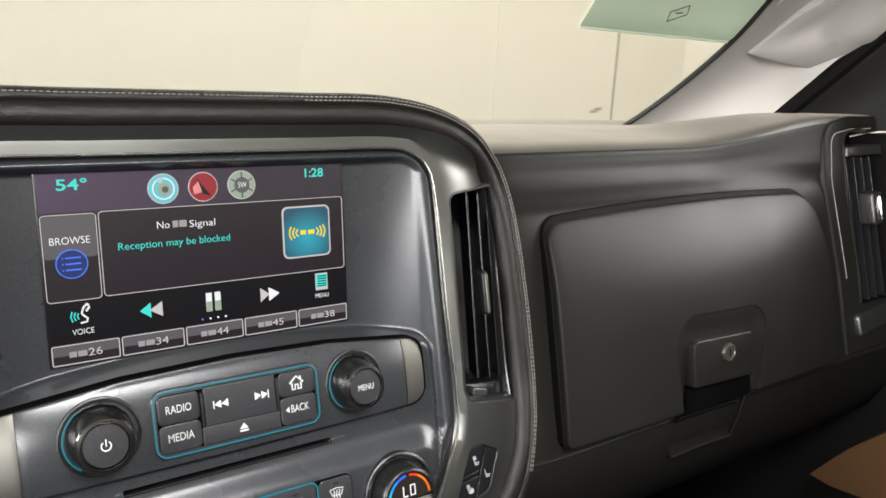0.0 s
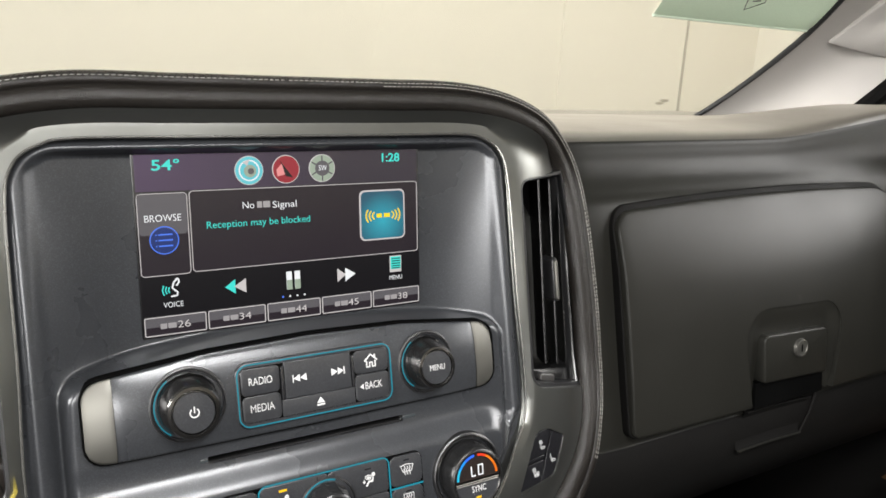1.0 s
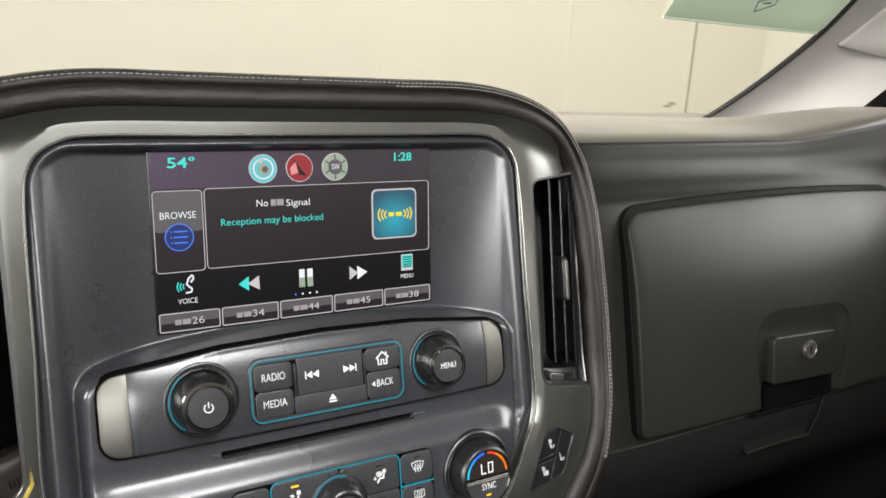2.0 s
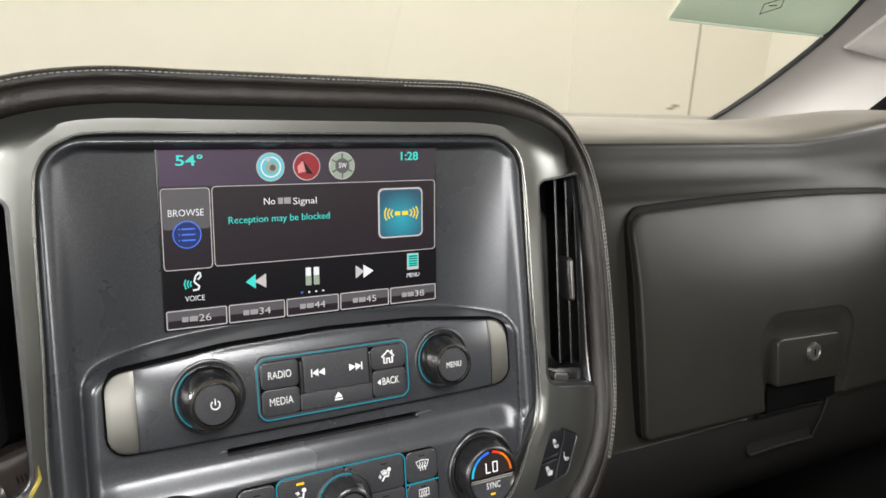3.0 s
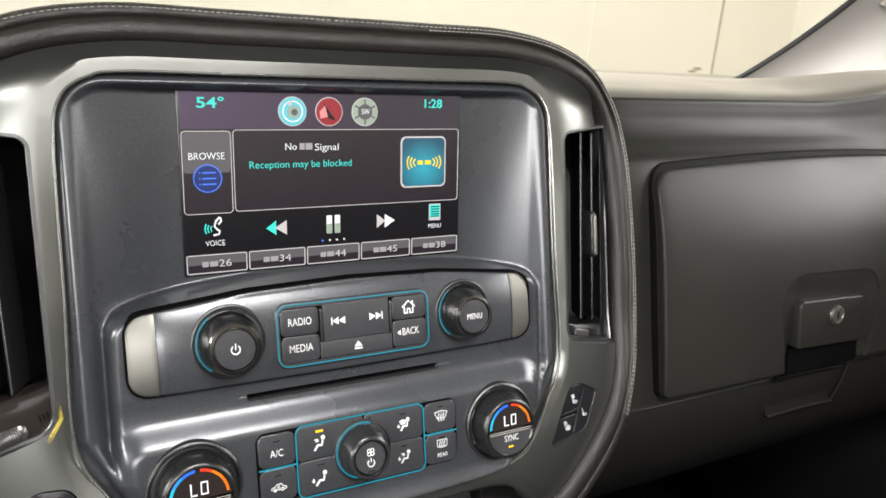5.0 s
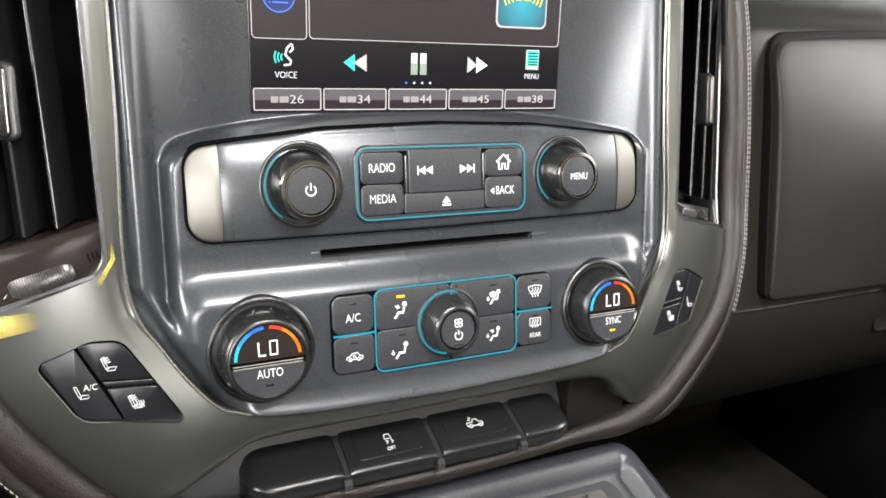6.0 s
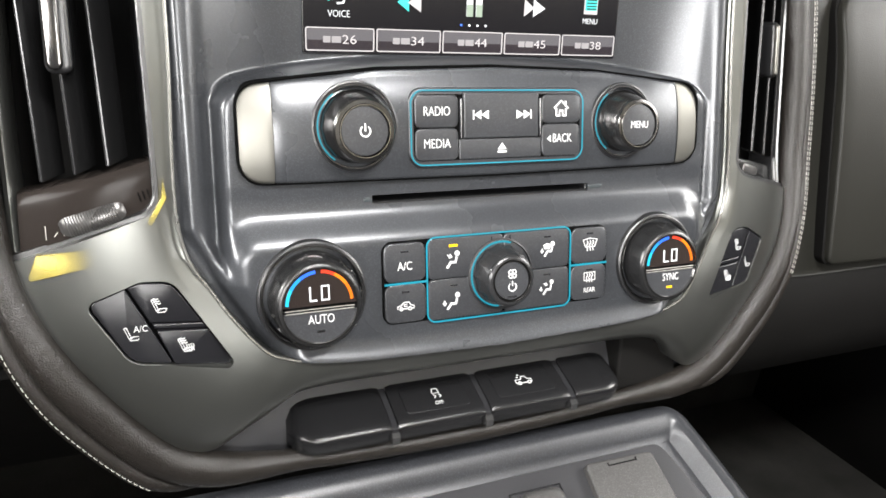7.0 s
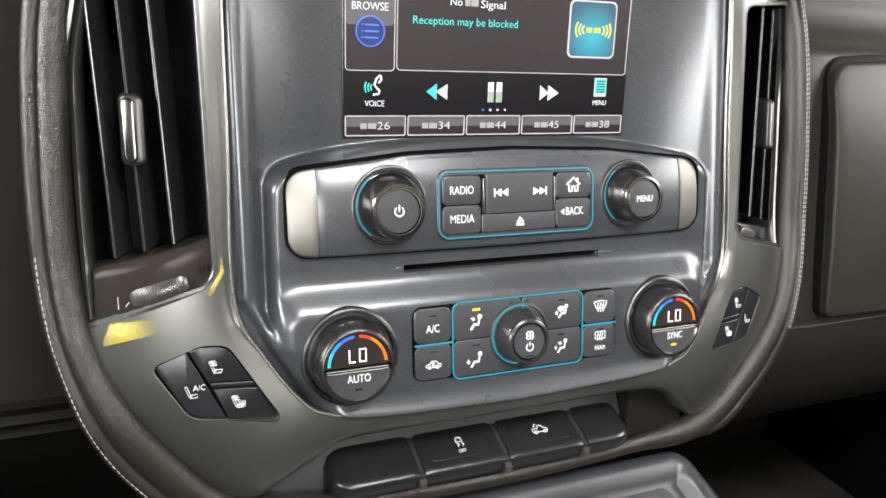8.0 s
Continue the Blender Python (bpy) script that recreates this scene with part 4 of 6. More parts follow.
shown("pause_shade", flat([box_outline(cx - 0.0042, cx - 0.0008, cz - 0.0055, cz + 0.0004, 0.0003), box_outline(cx + 0.0010, cx + 0.0044, cz - 0.0055, cz + 0.0004, 0.0003)], SY - 0.0008), S_PALE)
for k in range(4):
    shown("page_dot", flat([circle(cx - 0.0069 + 0.0046 * k, sz(0.137), 0.0006, 10)], SY - 0.0004), S_BLUE if k == 0 else S_WHITE)
cx, cz = sx(0.092), sz(0.262)
shown("voice_icon", ribbon([[(cx - 0.0006, cz - 0.0048), (cx + 0.0026, cz - 0.0044), (cx + 0.0030, cz - 0.0026), (cx + 0.0016, cz - 0.0014), (cx + 0.0002, cz + 0.0002), (cx + 0.0012, cz + 0.0034), (cx + 0.0034, cz + 0.0054)], [(cx + 0.0036, cz + 0.0052), (cx + 0.0040, cz + 0.0030), (cx + 0.0024, cz + 0.0012)]], 0.0010, SY - 0.0004), S_WHITE)
shown("voice_waves", ribbon([[(cx - 0.0014 - 0.0015 * k, cz - 0.0026 - 0.0006 * k), (cx - 0.0020 - 0.0016 * k, cz - 0.0010), (cx - 0.0014 - 0.0015 * k, cz + 0.0006 + 0.0006 * k)] for k in range(3)], 0.0007, SY - 0.0004), S_TEAL)
shown("voice_text", words("VOICE", sx(0.094), sz(0.168), 0.0032, SY - 0.0004, fill=0.0108), S_WHITE)
cx, cz = sx(0.902), sz(0.268)
shown("menu_icon", flat([box_outline(cx - 0.0042, cx + 0.0042, cz - 0.0054, cz + 0.0054, 0.0004)], SY - 0.0004), S_LINE)
shown("menu_icon_face", flat([box_outline(cx - 0.0036, cx + 0.0036, cz - 0.0034, cz + 0.0048, 0.0003)], SY - 0.0006), S_TEAL)
shown("menu_icon_lines", ribbon([[(cx - 0.003, cz + d), (cx + 0.003, cz + d)] for d in (0.0036, 0.0020, 0.0004, -0.0012, -0.0026)], 0.0006, SY - 0.0010), S_BLACK)
shown("menu_text", words("MENU", cx, sz(0.178), 0.0029, SY - 0.0004, fill=0.0092), S_WHITE)
for k, body in enumerate(("26", "34", "44", "45", "38")):
    u0 = 0.002 + 0.2012 * k
    key_tile = shown("preset_key", flat([box_outline(sx(u0), sx(u0 + 0.192), sz(0.003), sz(0.105), 0.0008)], SY - 0.0001), S_KEY)
    part("preset_shade", flat([box_outline(sx(u0 + 0.003), sx(u0 + 0.189), sz(0.008), sz(0.050), 0.0006)], SY - 0.0003), S_DARK, key_tile)
    part("preset_outline", frame_line(u0, u0 + 0.192, 0.003, 0.105, 0.0008, 0.0005, SY - 0.0005), S_LINE, key_tile)
    part("preset_text", words(body, sx(u0 + 0.094) + 0.0047, sz(0.052), 0.0042, SY - 0.0007, fill=0.0070), S_LINE, key_tile)
    for x, wide in ((-0.0064, 0.0036), (-0.0017, 0.0046)):
        x += sx(u0 + 0.094)
        part("name_bar", flat([box_outline(x - wide / 2, x + wide / 2, sz(0.052) - 0.0014, sz(0.052) + 0.0016, 0.0003)], SY - 0.0007), S_BAR, key_tile)

# ---- radio band ----
radio = thing("radio_panel", (0, F(-0.032), -0.032), "charcoal radio panel with two knobs and key block", "radio")
BAND = [(-0.1248, -0.0560, 0.010), (0.0, -0.0568, 0), (0.1266, -0.0552, 0.011), (0.1262, -0.0134, 0.011), (0.06, -0.0066, 0.04), (0.0, -0.0050, 0), (-0.06, -0.0068, 0.04), (-0.1248, -0.0138, 0.010)]
band_line = ccw(arc_corner(BAND, 5))


def band_y(x, z):
    """Depth of the band, crowned from top to bottom."""
    zc = -0.034 - 0.004 * (x / 0.125) ** 2
    return -0.0072 + 0.0042 * min(1.0, abs((z - zc) / 0.026)) ** 2.4 + 0.0042 * max(0.0, (abs(x) - 0.088) / 0.037) ** 2


def band_piece(xa, xb, lift, edge=0.0016):
    """The stretch of the band between two upright cuts, with rounded edges."""
    k = len(band_line)
    cols = []
    n = max(10, int((xb - xa) / 0.0022))
    for i in range(n + 1):
        x = xa + (xb - xa) * i / n
        zs = []
        for p, q in zip(band_line, band_line[1:] + band_line[:1]):
            if (p[0] - x) * (q[0] - x) <= 0 and p[0] != q[0]:
                zs.append(p[1] + (q[1] - p[1]) * (x - p[0]) / (q[0] - p[0]))
        lo, hi = min(zs), max(zs)
        col = [(x, 0.004, lo)]
        for j in range(25):
            s = 0.5 - 0.5 * math.cos(math.pi * j / 24)
            z = lo + (hi - lo) * s
            d = min(z - lo, hi - z, (x - xa) * 2 + 0.0004, (xb - x) * 2 + 0.0004, edge)
            col.append((x, band_y(x, z) - lift + edge * (1 - math.sqrt(max(0.0, 1 - (1 - d / edge) ** 2))), z))
        cols.append(col + [(x, 0.004, hi)])
    return loft(cols)


part("band", band_piece(-0.1098, 0.1108, 0.0, 0.0010), CHARCOAL, radio, face=True)
part("band_groove", frame_plate(inset(band_line, -0.0009), band_line, -0.0030, 0.004, 0.0003), HOLE, radio, face=True)


for xa, xb in ((-0.1246, -0.1101), (0.1111, 0.1258)):
    part("end_cap", band_piece(xa, xb, 0.0004, 0.0010), PALE, radio, "pale brushed silver end cap", face=True)


def knurl(cx, cz, r0, r1, y0, y1, teeth=44, depth=0.0004):
    """A ribbed barrel from radius r0 at y0 to r1 at y1."""
    bm = bmesh.new()
    rings = []
    for r, y in ((r0 * 0.97, y0), (r0, y0 - 0.0008), (r1, y1 + 0.001), (r1 * 0.95, y1)):
        rings.append([bm.verts.new((cx + (r + (depth if k % 2 else -depth)) * math.cos(math.pi * k / teeth), y, cz + (r + (depth if k % 2 else -depth)) * math.sin(math.pi * k / teeth))) for k in range(2 * teeth)])
    for a, b in zip(rings, rings[1:]):
        bridge(bm, a, b)
    return bm


def glow_arc(cx, cz, r, y, a0, a1, w=0.0009):
    return ribbon([circle(cx, cz, r, 40, a0, a1)], w, y)


for cx, mark, k0, k1, kr, kf in ((-0.0732, "power", 0.0166, 0.0141, 0.0134, 0.0112), (0.0728, "menu", 0.0160, 0.0132, 0.0126, 0.0108)):
    cz = -0.0315
    part("knob_well", lathe([(k0 + 0.0038, -0.0064), (k0 + 0.0035, -0.0074), (k0 + 0.0029, -0.0076), (k0 + 0.0014, -0.0066), (k0 + 0.0006, -0.0040)], cx, cz, 64), BLACK, radio, "black dished ring", face=True)
    part("well_edge", lathe([(k0 + 0.0024, -0.0066), (k0 + 0.0022, -0.0080), (k0 + 0.0016, -0.0080), (k0 + 0.0014, -0.0060)], cx, cz, 64), GLOSS, radio, "gloss black edge", face=True)
    k = part("knob", knurl(cx, cz, k0, k1, -0.006, -0.0205, 15, 0.00012), BARREL, radio, "smoked chrome knob", face=True)
    part("knob_rim", lathe([(k1 - 0.0002, -0.0192), (k1, -0.0206), (kr, -0.0217), (kf + 0.0006, -0.0219), (kf, -0.0212), (kf - 0.0001, -0.0200)], cx, cz, 64), BARREL, k, face=True)
    part("knob_face", lathe([(0.0, -0.0216), (kf * 0.6, -0.0215), (kf - 0.0006, -0.0212), (kf - 0.0002, -0.019)], cx, cz), KEYGREY, k, face=True)
    part("face_ring", lathe([(kf + 0.0004, -0.0216), (kf + 0.0003, -0.0223), (kf, -0.0223), (kf - 0.0001, -0.0208)], cx, cz, 64), HAIRLINE, k, "polished hairline ring", face=True)
    part("knob_glow", glow_arc(cx, cz, k0 + 0.0010, -0.0076, 125, 235, 0.0007), TEAL, k, "teal light ring", face=True)
    if mark == "power":
        part("power_mark", ribbon([circle(cx, cz, 0.0023, 20, 125, 415), [(cx, cz), (cx, cz + 0.0033)]], 0.0006, -0.0220), WHITE, k, face=True)
    else:
        part("menu_word", words("MENU", cx, cz, 0.0036, -0.0219, fill=0.0104), WHITE, k, face=True)

# key block
BX0, BX1, BZ0, BZ1 = -0.0467, 0.0475, -0.0500, -0.0155
block = box_outline(BX0, BX1, BZ0, BZ1, 0.0060, 6)
part("key_frame", slab(inset(ccw(block), -0.0010), -0.0074, 0.0, 0.0006), KEYGREY, radio, face=True)
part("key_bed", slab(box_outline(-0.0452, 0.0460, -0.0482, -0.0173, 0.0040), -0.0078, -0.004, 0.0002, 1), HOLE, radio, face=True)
part("key_light_line", ribbon([block + block[:1]], 0.00065, -0.0082), TEAL, radio, "teal light line", face=True)


def key(parent, x0, x1, z0, z1, y, r=0.0012, mat=None, name="key", bev=0.0005):
    return part(name, slab(box_outline(x0, x1, z0, z1, r), y, y + 0.006, bev), mat or KEYGREY, parent, face=True)


KY = -0.0084
k1 = key(radio, -0.0449, -0.0226, -0.0327, -0.0176, KY, 0.0030)
part("key_word", words("RADIO", -0.0338, -0.0252, 0.0044, KY - 0.0002, fill=0.0134), WHITE, k1, face=True)
k2 = key(radio, -0.0449, -0.0226, -0.0479, -0.0331, KY, 0.0030)
part("key_word", words("MEDIA", -0.0338, -0.0402, 0.0044, KY - 0.0002, fill=0.0136), WHITE, k2, face=True)
k3 = key(radio, -0.0201, 0.0206, -0.0378, -0.0166, KY - 0.0012, 0.0006)
for s, cx in ((-1, -0.0112), (1, 0.0122)):
    part("skip_mark", flat([[(cx - s * 0.0040, -0.0247), (cx - s * 0.0040, -0.0289), (cx - s * 0.0002, -0.0268)], [(cx, -0.0247), (cx, -0.0289), (cx + s * 0.0036, -0.0268)],
                            box_outline(cx + s * 0.0040 - 0.0003, cx + s * 0.0040 + 0.0003, -0.0290, -0.0246, 0.0001)], KY - 0.0015), WHITE, k3, face=True)
k4 = key(radio, -0.0222, 0.0228, -0.0479, -0.0382, KY, 0.0008)
part("eject_mark", flat([[(-0.0016, -0.0436), (0.0032, -0.0436), (0.0008, -0.0404)], box_outline(-0.0016, 0.0032, -0.0452, -0.0443, 0.0001)], KY - 0.0003), WHITE, k4, face=True)
k5 = key(radio, 0.0233, 0.0457, -0.0316, -0.0176, KY, 0.0030)
hx, hz = 0.0343, -0.0244
part("home_mark", ribbon([[(hx - 0.0042, hz), (hx, hz + 0.0038), (hx + 0.0042, hz)], [(hx - 0.0028, hz), (hx - 0.0028, hz - 0.0036), (hx - 0.0009, hz - 0.0036), (hx - 0.0009, hz - 0.001), (hx + 0.0009, hz - 0.001), (hx + 0.0009, hz - 0.0036), (hx + 0.0028, hz - 0.0036), (hx + 0.0028, hz)], [(hx + 0.0026, hz + 0.0018), (hx + 0.0026, hz + 0.0036)]], 0.0009, KY - 0.0003), WHITE, k5, face=True)
k6 = key(radio, 0.0233, 0.0457, -0.0479, -0.0320, KY, 0.0030)
part("key_word", words("BACK", 0.0350, -0.0392, 0.0044, KY - 0.0002, fill=0.0110), WHITE, k6, face=True)
part("back_mark", flat([tri(0.0262, 0.0284, -0.0392, 0.0017)], KY - 0.0003), WHITE, k6, face=True)
for x in (-0.0213, 0.0219):
    part("key_post", slab(box_outline(x - 0.0008, x + 0.0008, -0.0378, -0.0190, 0.0004), KY - 0.0016, KY + 0.003, 0.0004), GLOSS, radio, face=True)

# disc slot
SLOTLENS = material("dim_slot_lens", (0.022, 0.026, 0.028), 0.25, 0.0, 0.0, 900, 0.1)
slot = thing("disc_slot", (0.0, F(-0.067), -0.0675), "narrow black disc slot between radio and climate panels", "disc slot")
so, si = box_outline(-0.0648, 0.0575, -0.0692, -0.0640, 0.0012), box_outline(-0.0640, 0.0566, -0.0682, -0.0648, 0.0010)
part("slot_mouth", frame_plate(so, si, 0.0022, 0.03, 0.0004), BLACK, slot, "gloss black slot lip", face=True)
part("slot_back", slab(so, 0.028, 0.031, 0.0002), HOLE, slot, face=True)
for x, wide in ((-0.0662, 0.0020), (0.0618, 0.0044)):
    part("slot_light", slab(box_outline(x - wide, x + wide, -0.0676, -0.0654, 0.0008), 0.0004, 0.006, 0.0003), SLOTLENS, slot, face=True)

# ---- climate panel ----
L_SKY = glow("dial_sky_blue", (0.02, 0.30, 0.85), 0.62)
L_DEEP = glow("dial_deep_orange", (0.75, 0.16, 0.01), 0.6)
DIALGLASS = material("brown_black_window", (0.012, 0.009, 0.008), 0.14, 0.0, 0.0, 900, 0.1, coat=0.2)
climate = thing("climate_panel", (0, F(-0.105) - 0.008, -0.105), "charcoal climate panel with two lit temperature dials", "climate control")
CYD = -0.0084
cl_box = box_outline(-0.0625, 0.0635, -0.1245, -0.0855, 0.005, 6)
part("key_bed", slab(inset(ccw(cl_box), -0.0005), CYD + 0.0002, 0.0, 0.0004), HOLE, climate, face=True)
CKY = CYD - 0.0008


def ckey(x0, x1, z0, z1, r=0.0025):
    return key(climate, x0, x1, z0, z1, CKY, r)


ZM = -0.1050
ac = ckey(-0.0622, -0.0411, ZM + 0.0006, -0.0858, 0.004)
recirc = ckey(-0.0622, -0.0411, -0.1242, ZM - 0.0006, 0.004)
m1 = ckey(-0.0397, 0.0010, ZM + 0.0002, -0.0850)
m2 = ckey(-0.0397, 0.0010, -0.1250, ZM - 0.0002)
m3 = ckey(0.0014, 0.0397, ZM + 0.0002, -0.0850)
m4 = ckey(0.0014, 0.0397, -0.1250, ZM - 0.0002)
defrost = ckey(0.0413, 0.0632, ZM + 0.0006, -0.0858, 0.004)
rear = ckey(0.0413, 0.0632, -0.1242, ZM - 0.0006, 0.004)
line = box_outline(-0.0405, 0.0405, -0.1258, -0.0842, 0.0045, 6)
part("climate_light_line", ribbon([line + line[:1]], 0.00075, CKY - 0.0003), TEAL, climate, "teal light line", face=True)
part("climate_light_dash", ribbon([[(-0.0622, ZM), (-0.0405, ZM)]], 0.0010, CKY - 0.0003), TEAL, climate, face=True)
part("climate_light_dash", ribbon([[(0.0405, ZM), (0.0634, ZM)]], 0.0010, CKY - 0.0003), TEAL, climate, face=True)


def icon(lines, cx, cz, s, w, parent, y, name="key_mark", mat=None):
    return part(name, ribbon([[(cx + a * s, cz + b * s) for a, b in ln] for ln in lines], w, y), mat or WHITE, parent, face=True)


def disc(x, z, r, n=12):
    p = circle(x, z, r, n)
    return p + p[:1]


SITTER = [disc(0.75, 1.05, 0.16), disc(0.75, 1.05, 0.30), [(0.62, 0.62), (0.42, -0.18), (-0.32, -0.12), (-0.95, -1.05)], [(0.72, 0.50), (0.52, -0.34), (-0.25, -0.30), (-0.80, -1.08)]]
UP = [[(-0.85, 0.85), (-0.15, 0.62)], [(-0.42, 0.98), (-0.10, 0.60), (-0.58, 0.45)]]
DOWN = [[(-1.35, 0.30), (-1.35, -0.15)], [(-1.62, -0.05), (-1.35, -0.42), (-1.08, -0.05)]]
FAN = [[(-1.05, 0.85), (-0.35, 1.10), (0.30, 0.85), (0.05, 0.25), (-0.80, 0.25), (-1.05, 0.85)], [(-0.62, 0.80), (-0.58, 0.40)], [(-0.35, 0.85), (-0.35, 0.40)], [(-0.08, 0.80), (-0.12, 0.40)]]
part("key_word", words("A/C", -0.0518, -0.0968, 0.0042, CKY - 0.0003, fill=0.0074), WHITE, ac, face=True)
icon([[(-1.6, -0.5), (-1.6, 0.0), (-0.9, 0.15), (-0.4, 0.7), (0.6, 0.7), (1.0, 0.1), (1.6, 0.0), (1.6, -0.5), (1.2, -0.5)], circle(-0.9, -0.5, 0.3, 10) + [circle(-0.9, -0.5, 0.3, 10)[0]], circle(0.8, -0.5, 0.3, 10) + [circle(0.8, -0.5, 0.3, 10)[0]], [(0.2, 0.3), (-0.3, 0.3), (-0.3, -0.1), (0.3, -0.1)], [(-1.2, -0.55), (-0.6, -0.55)], [(-0.5, -0.5), (0.5, -0.5)]], -0.0518, -0.1160, 0.0026, 0.00045, recirc, CKY - 0.0004)
icon(SITTER + UP, -0.0270, -0.0962, 0.0033, 0.0006, m1, CKY - 0.0004)
icon(SITTER + DOWN, -0.0270, -0.1168, 0.0033, 0.0006, m2, CKY - 0.0004)
icon(SITTER + FAN + DOWN, 0.0275, -0.0955, 0.0030, 0.00055, m3, CKY - 0.0004)
icon(SITTER + UP + DOWN, 0.0270, -0.1155, 0.0030, 0.00055, m4, CKY - 0.0004)
icon([[(-1.5, 1.0), (0, 1.25), (1.5, 1.0), (1.0, -0.3), (-1.0, -0.3), (-1.5, 1.0)]] + [[(d, 0.8), (d + 0.15, 0.4), (d - 0.15, 0.0), (d + 0.1, -1.0)] for d in (-0.6, 0, 0.6)], 0.0527, -0.0950, 0.0029, 0.00045, defrost, CKY - 0.0004)
icon([[(-1.3, 1.1), (1.3, 1.1), (1.3, -0.5), (-1.3, -0.5), (-1.3, 1.1)]] + [[(d, 0.9), (d + 0.15, 0.5), (d - 0.15, 0.1), (d, -0.9)] for d in (-0.6, 0, 0.6)], 0.0527, -0.1125, 0.0026, 0.00045, rear, CKY - 0.0004)
part("key_word", words("REAR", 0.0527, -0.1192, 0.0026, CKY - 0.0003, 0.85), WHITE, rear, face=True)
part("key_lamp", flat([box_outline(-0.0288, -0.0242, -0.0894, -0.0882, 0.0002)], CKY - 0.0003), L_AMBER, m1, "lit amber lamp", face=True)
for p, x, z in ((m2, -0.0265, -0.1085), (ac, -0.0518, -0.0898), (recirc, -0.0518, -0.1092), (m3, 0.0265, -0.0886), (m4, 0.0265, -0.1083), (defrost, 0.0527, -0.0888), (rear, 0.0527, -0.1082)):
    part("key_lamp", flat([box_outline(x - 0.0020, x + 0.0020, z - 0.0004, z + 0.0004, 0.0002)], CKY - 0.0002), GLOSS, p, face=True)


def dial(cx, cz, word, amber, tag):
    part("dial_well", lathe([(0.0256, CYD + 0.004), (0.0251, CYD - 0.0012), (0.0243, CYD - 0.0017), (0.0228, CYD - 0.0006), (0.0214, CYD + 0.004)], cx, cz, 72), BLACK, climate, "black dished ring", face=True)
    part("well_edge", lathe([(0.0233, CYD - 0.0008), (0.0232, CYD - 0.0021), (0.0229, CYD - 0.0021), (0.0228, CYD)], cx, cz, 72), HAIRLINE, climate, "polished hairline edge", face=True)
    d = part("dial", lathe([(0.0206, CYD + 0.001), (0.0206, CYD - 0.0020), (0.0203, CYD - 0.0065), (0.0197, CYD - 0.0108), (0.0193, CYD - 0.0126), (0.0184, CYD - 0.0136), (0.0172, CYD - 0.0138), (0.0167, CYD - 0.0128), (0.0166, CYD - 0.0110)], cx, cz, 72), GRIP, climate, tag, face=True)
    z0 = cz - 0.0016
    half = [p for p in circle(cx, cz, 0.0166, 64) if p[1] > z0 + 0.0001]
    part("dial_window", flat([half], CYD - 0.0128, deep=0.002), DIALGLASS, d, "dark brown lit window", face=True)
    low = [p for p in circle(cx, cz, 0.0166, 64) if p[1] < z0 - 0.0001]
    part("dial_plate", flat([low], CYD - 0.0130, deep=0.002), KEYGREY, d, face=True)
    y = CYD - 0.0132
    for a0, a1, m in ((178, 150, L_CYAN), (150, 125, L_SKY), (125, 96, L_BLUE), (86, 62, L_RED), (62, 35, L_ORANGE), (35, 4, L_DEEP)):
        part("dial_arc", ribbon([circle(cx, cz + 0.0006, 0.0146, 10, a0, a1)], 0.0014, y), m, d, face=True)
    x, z, h = cx - 0.0026, cz + 0.0055, 0.0031
    part("dial_digit", ribbon([[(x - 0.0016, z + h), (x - 0.0016, z - h), (x + 0.0014, z - h)]], 0.00075, y), L_WHITE, d, face=True)
    x = cx + 0.0026
    part("dial_digit", ribbon([[(x - 0.0016, z + h), (x - 0.0016, z - h), (x + 0.0016, z - h), (x + 0.0016, z + h), (x - 0.0016, z + h)]], 0.00075, y), L_WHITE, d, face=True)
    part("dial_line", ribbon([[(cx - 0.0158, z0 + 0.0003), (cx + 0.0158, z0 + 0.0003)], [(cx - 0.0155, z0 - 0.0009), (cx + 0.0155, z0 - 0.0009)]], 0.00018, y), THREAD, d, face=True)
    part("dial_word", words(word, cx + 0.0004, cz - 0.0062, 0.0041, y - 0.0001, fill=0.0118 if word == "AUTO" else 0.0104), WHITE, d, face=True)
    part("dial_lamp", flat([box_outline(cx - 0.0018, cx + 0.0018, cz - 0.0122, cz - 0.0111, 0.0002)], y), L_AMBER if amber else GRIP, d, face=True)
    part("dial_rim", lathe([(0.0169, CYD - 0.0134), (0.0171, CYD - 0.0141), (0.0168, CYD - 0.0141), (0.0166, CYD - 0.0128)], cx, cz, 72), HAIRLINE, d, "thin smoked chrome rim", face=True)
    for k in range(16):
        a = radians(11 + 22.5 * k)
        rib = [(0.0205, CYD - 0.0050), (0.0202, CYD - 0.0080), (0.0196, CYD - 0.0112)]
        part("grip_rib", tube([(cx + r * math.cos(a), q, cz + r * math.sin(a)) for r, q in rib], 0.0008, seg=6), GRIP, d, face=True)


dial(-0.0965, -0.1064, "AUTO", False, "dark temperature dial marked in blue and red")
dial(0.0962, -0.1064, "SYNC", True, "dark temperature dial with lit amber lamp")
cx, cz = -0.0004, -0.1052
fan = part("fan_knob", knurl(cx, cz, 0.0150, 0.0128, CYD + 0.001, CYD - 0.0120, 13, 0.0004), FANGREY, climate, "smoked grey fan knob", face=True)
part("fan_rim", lathe([(0.0127, CYD - 0.0110), (0.0127, CYD - 0.0122), (0.0117, CYD - 0.0132), (0.0106, CYD - 0.0133), (0.0100, CYD - 0.0126), (0.0099, CYD - 0.0115)], cx, cz, 64), FANGREY, fan, face=True)
part("fan_face", lathe([(0.0, CYD - 0.0129), (0.0093, CYD - 0.0126), (0.0097, CYD - 0.011)], cx, cz), KEYGREY, fan, face=True)
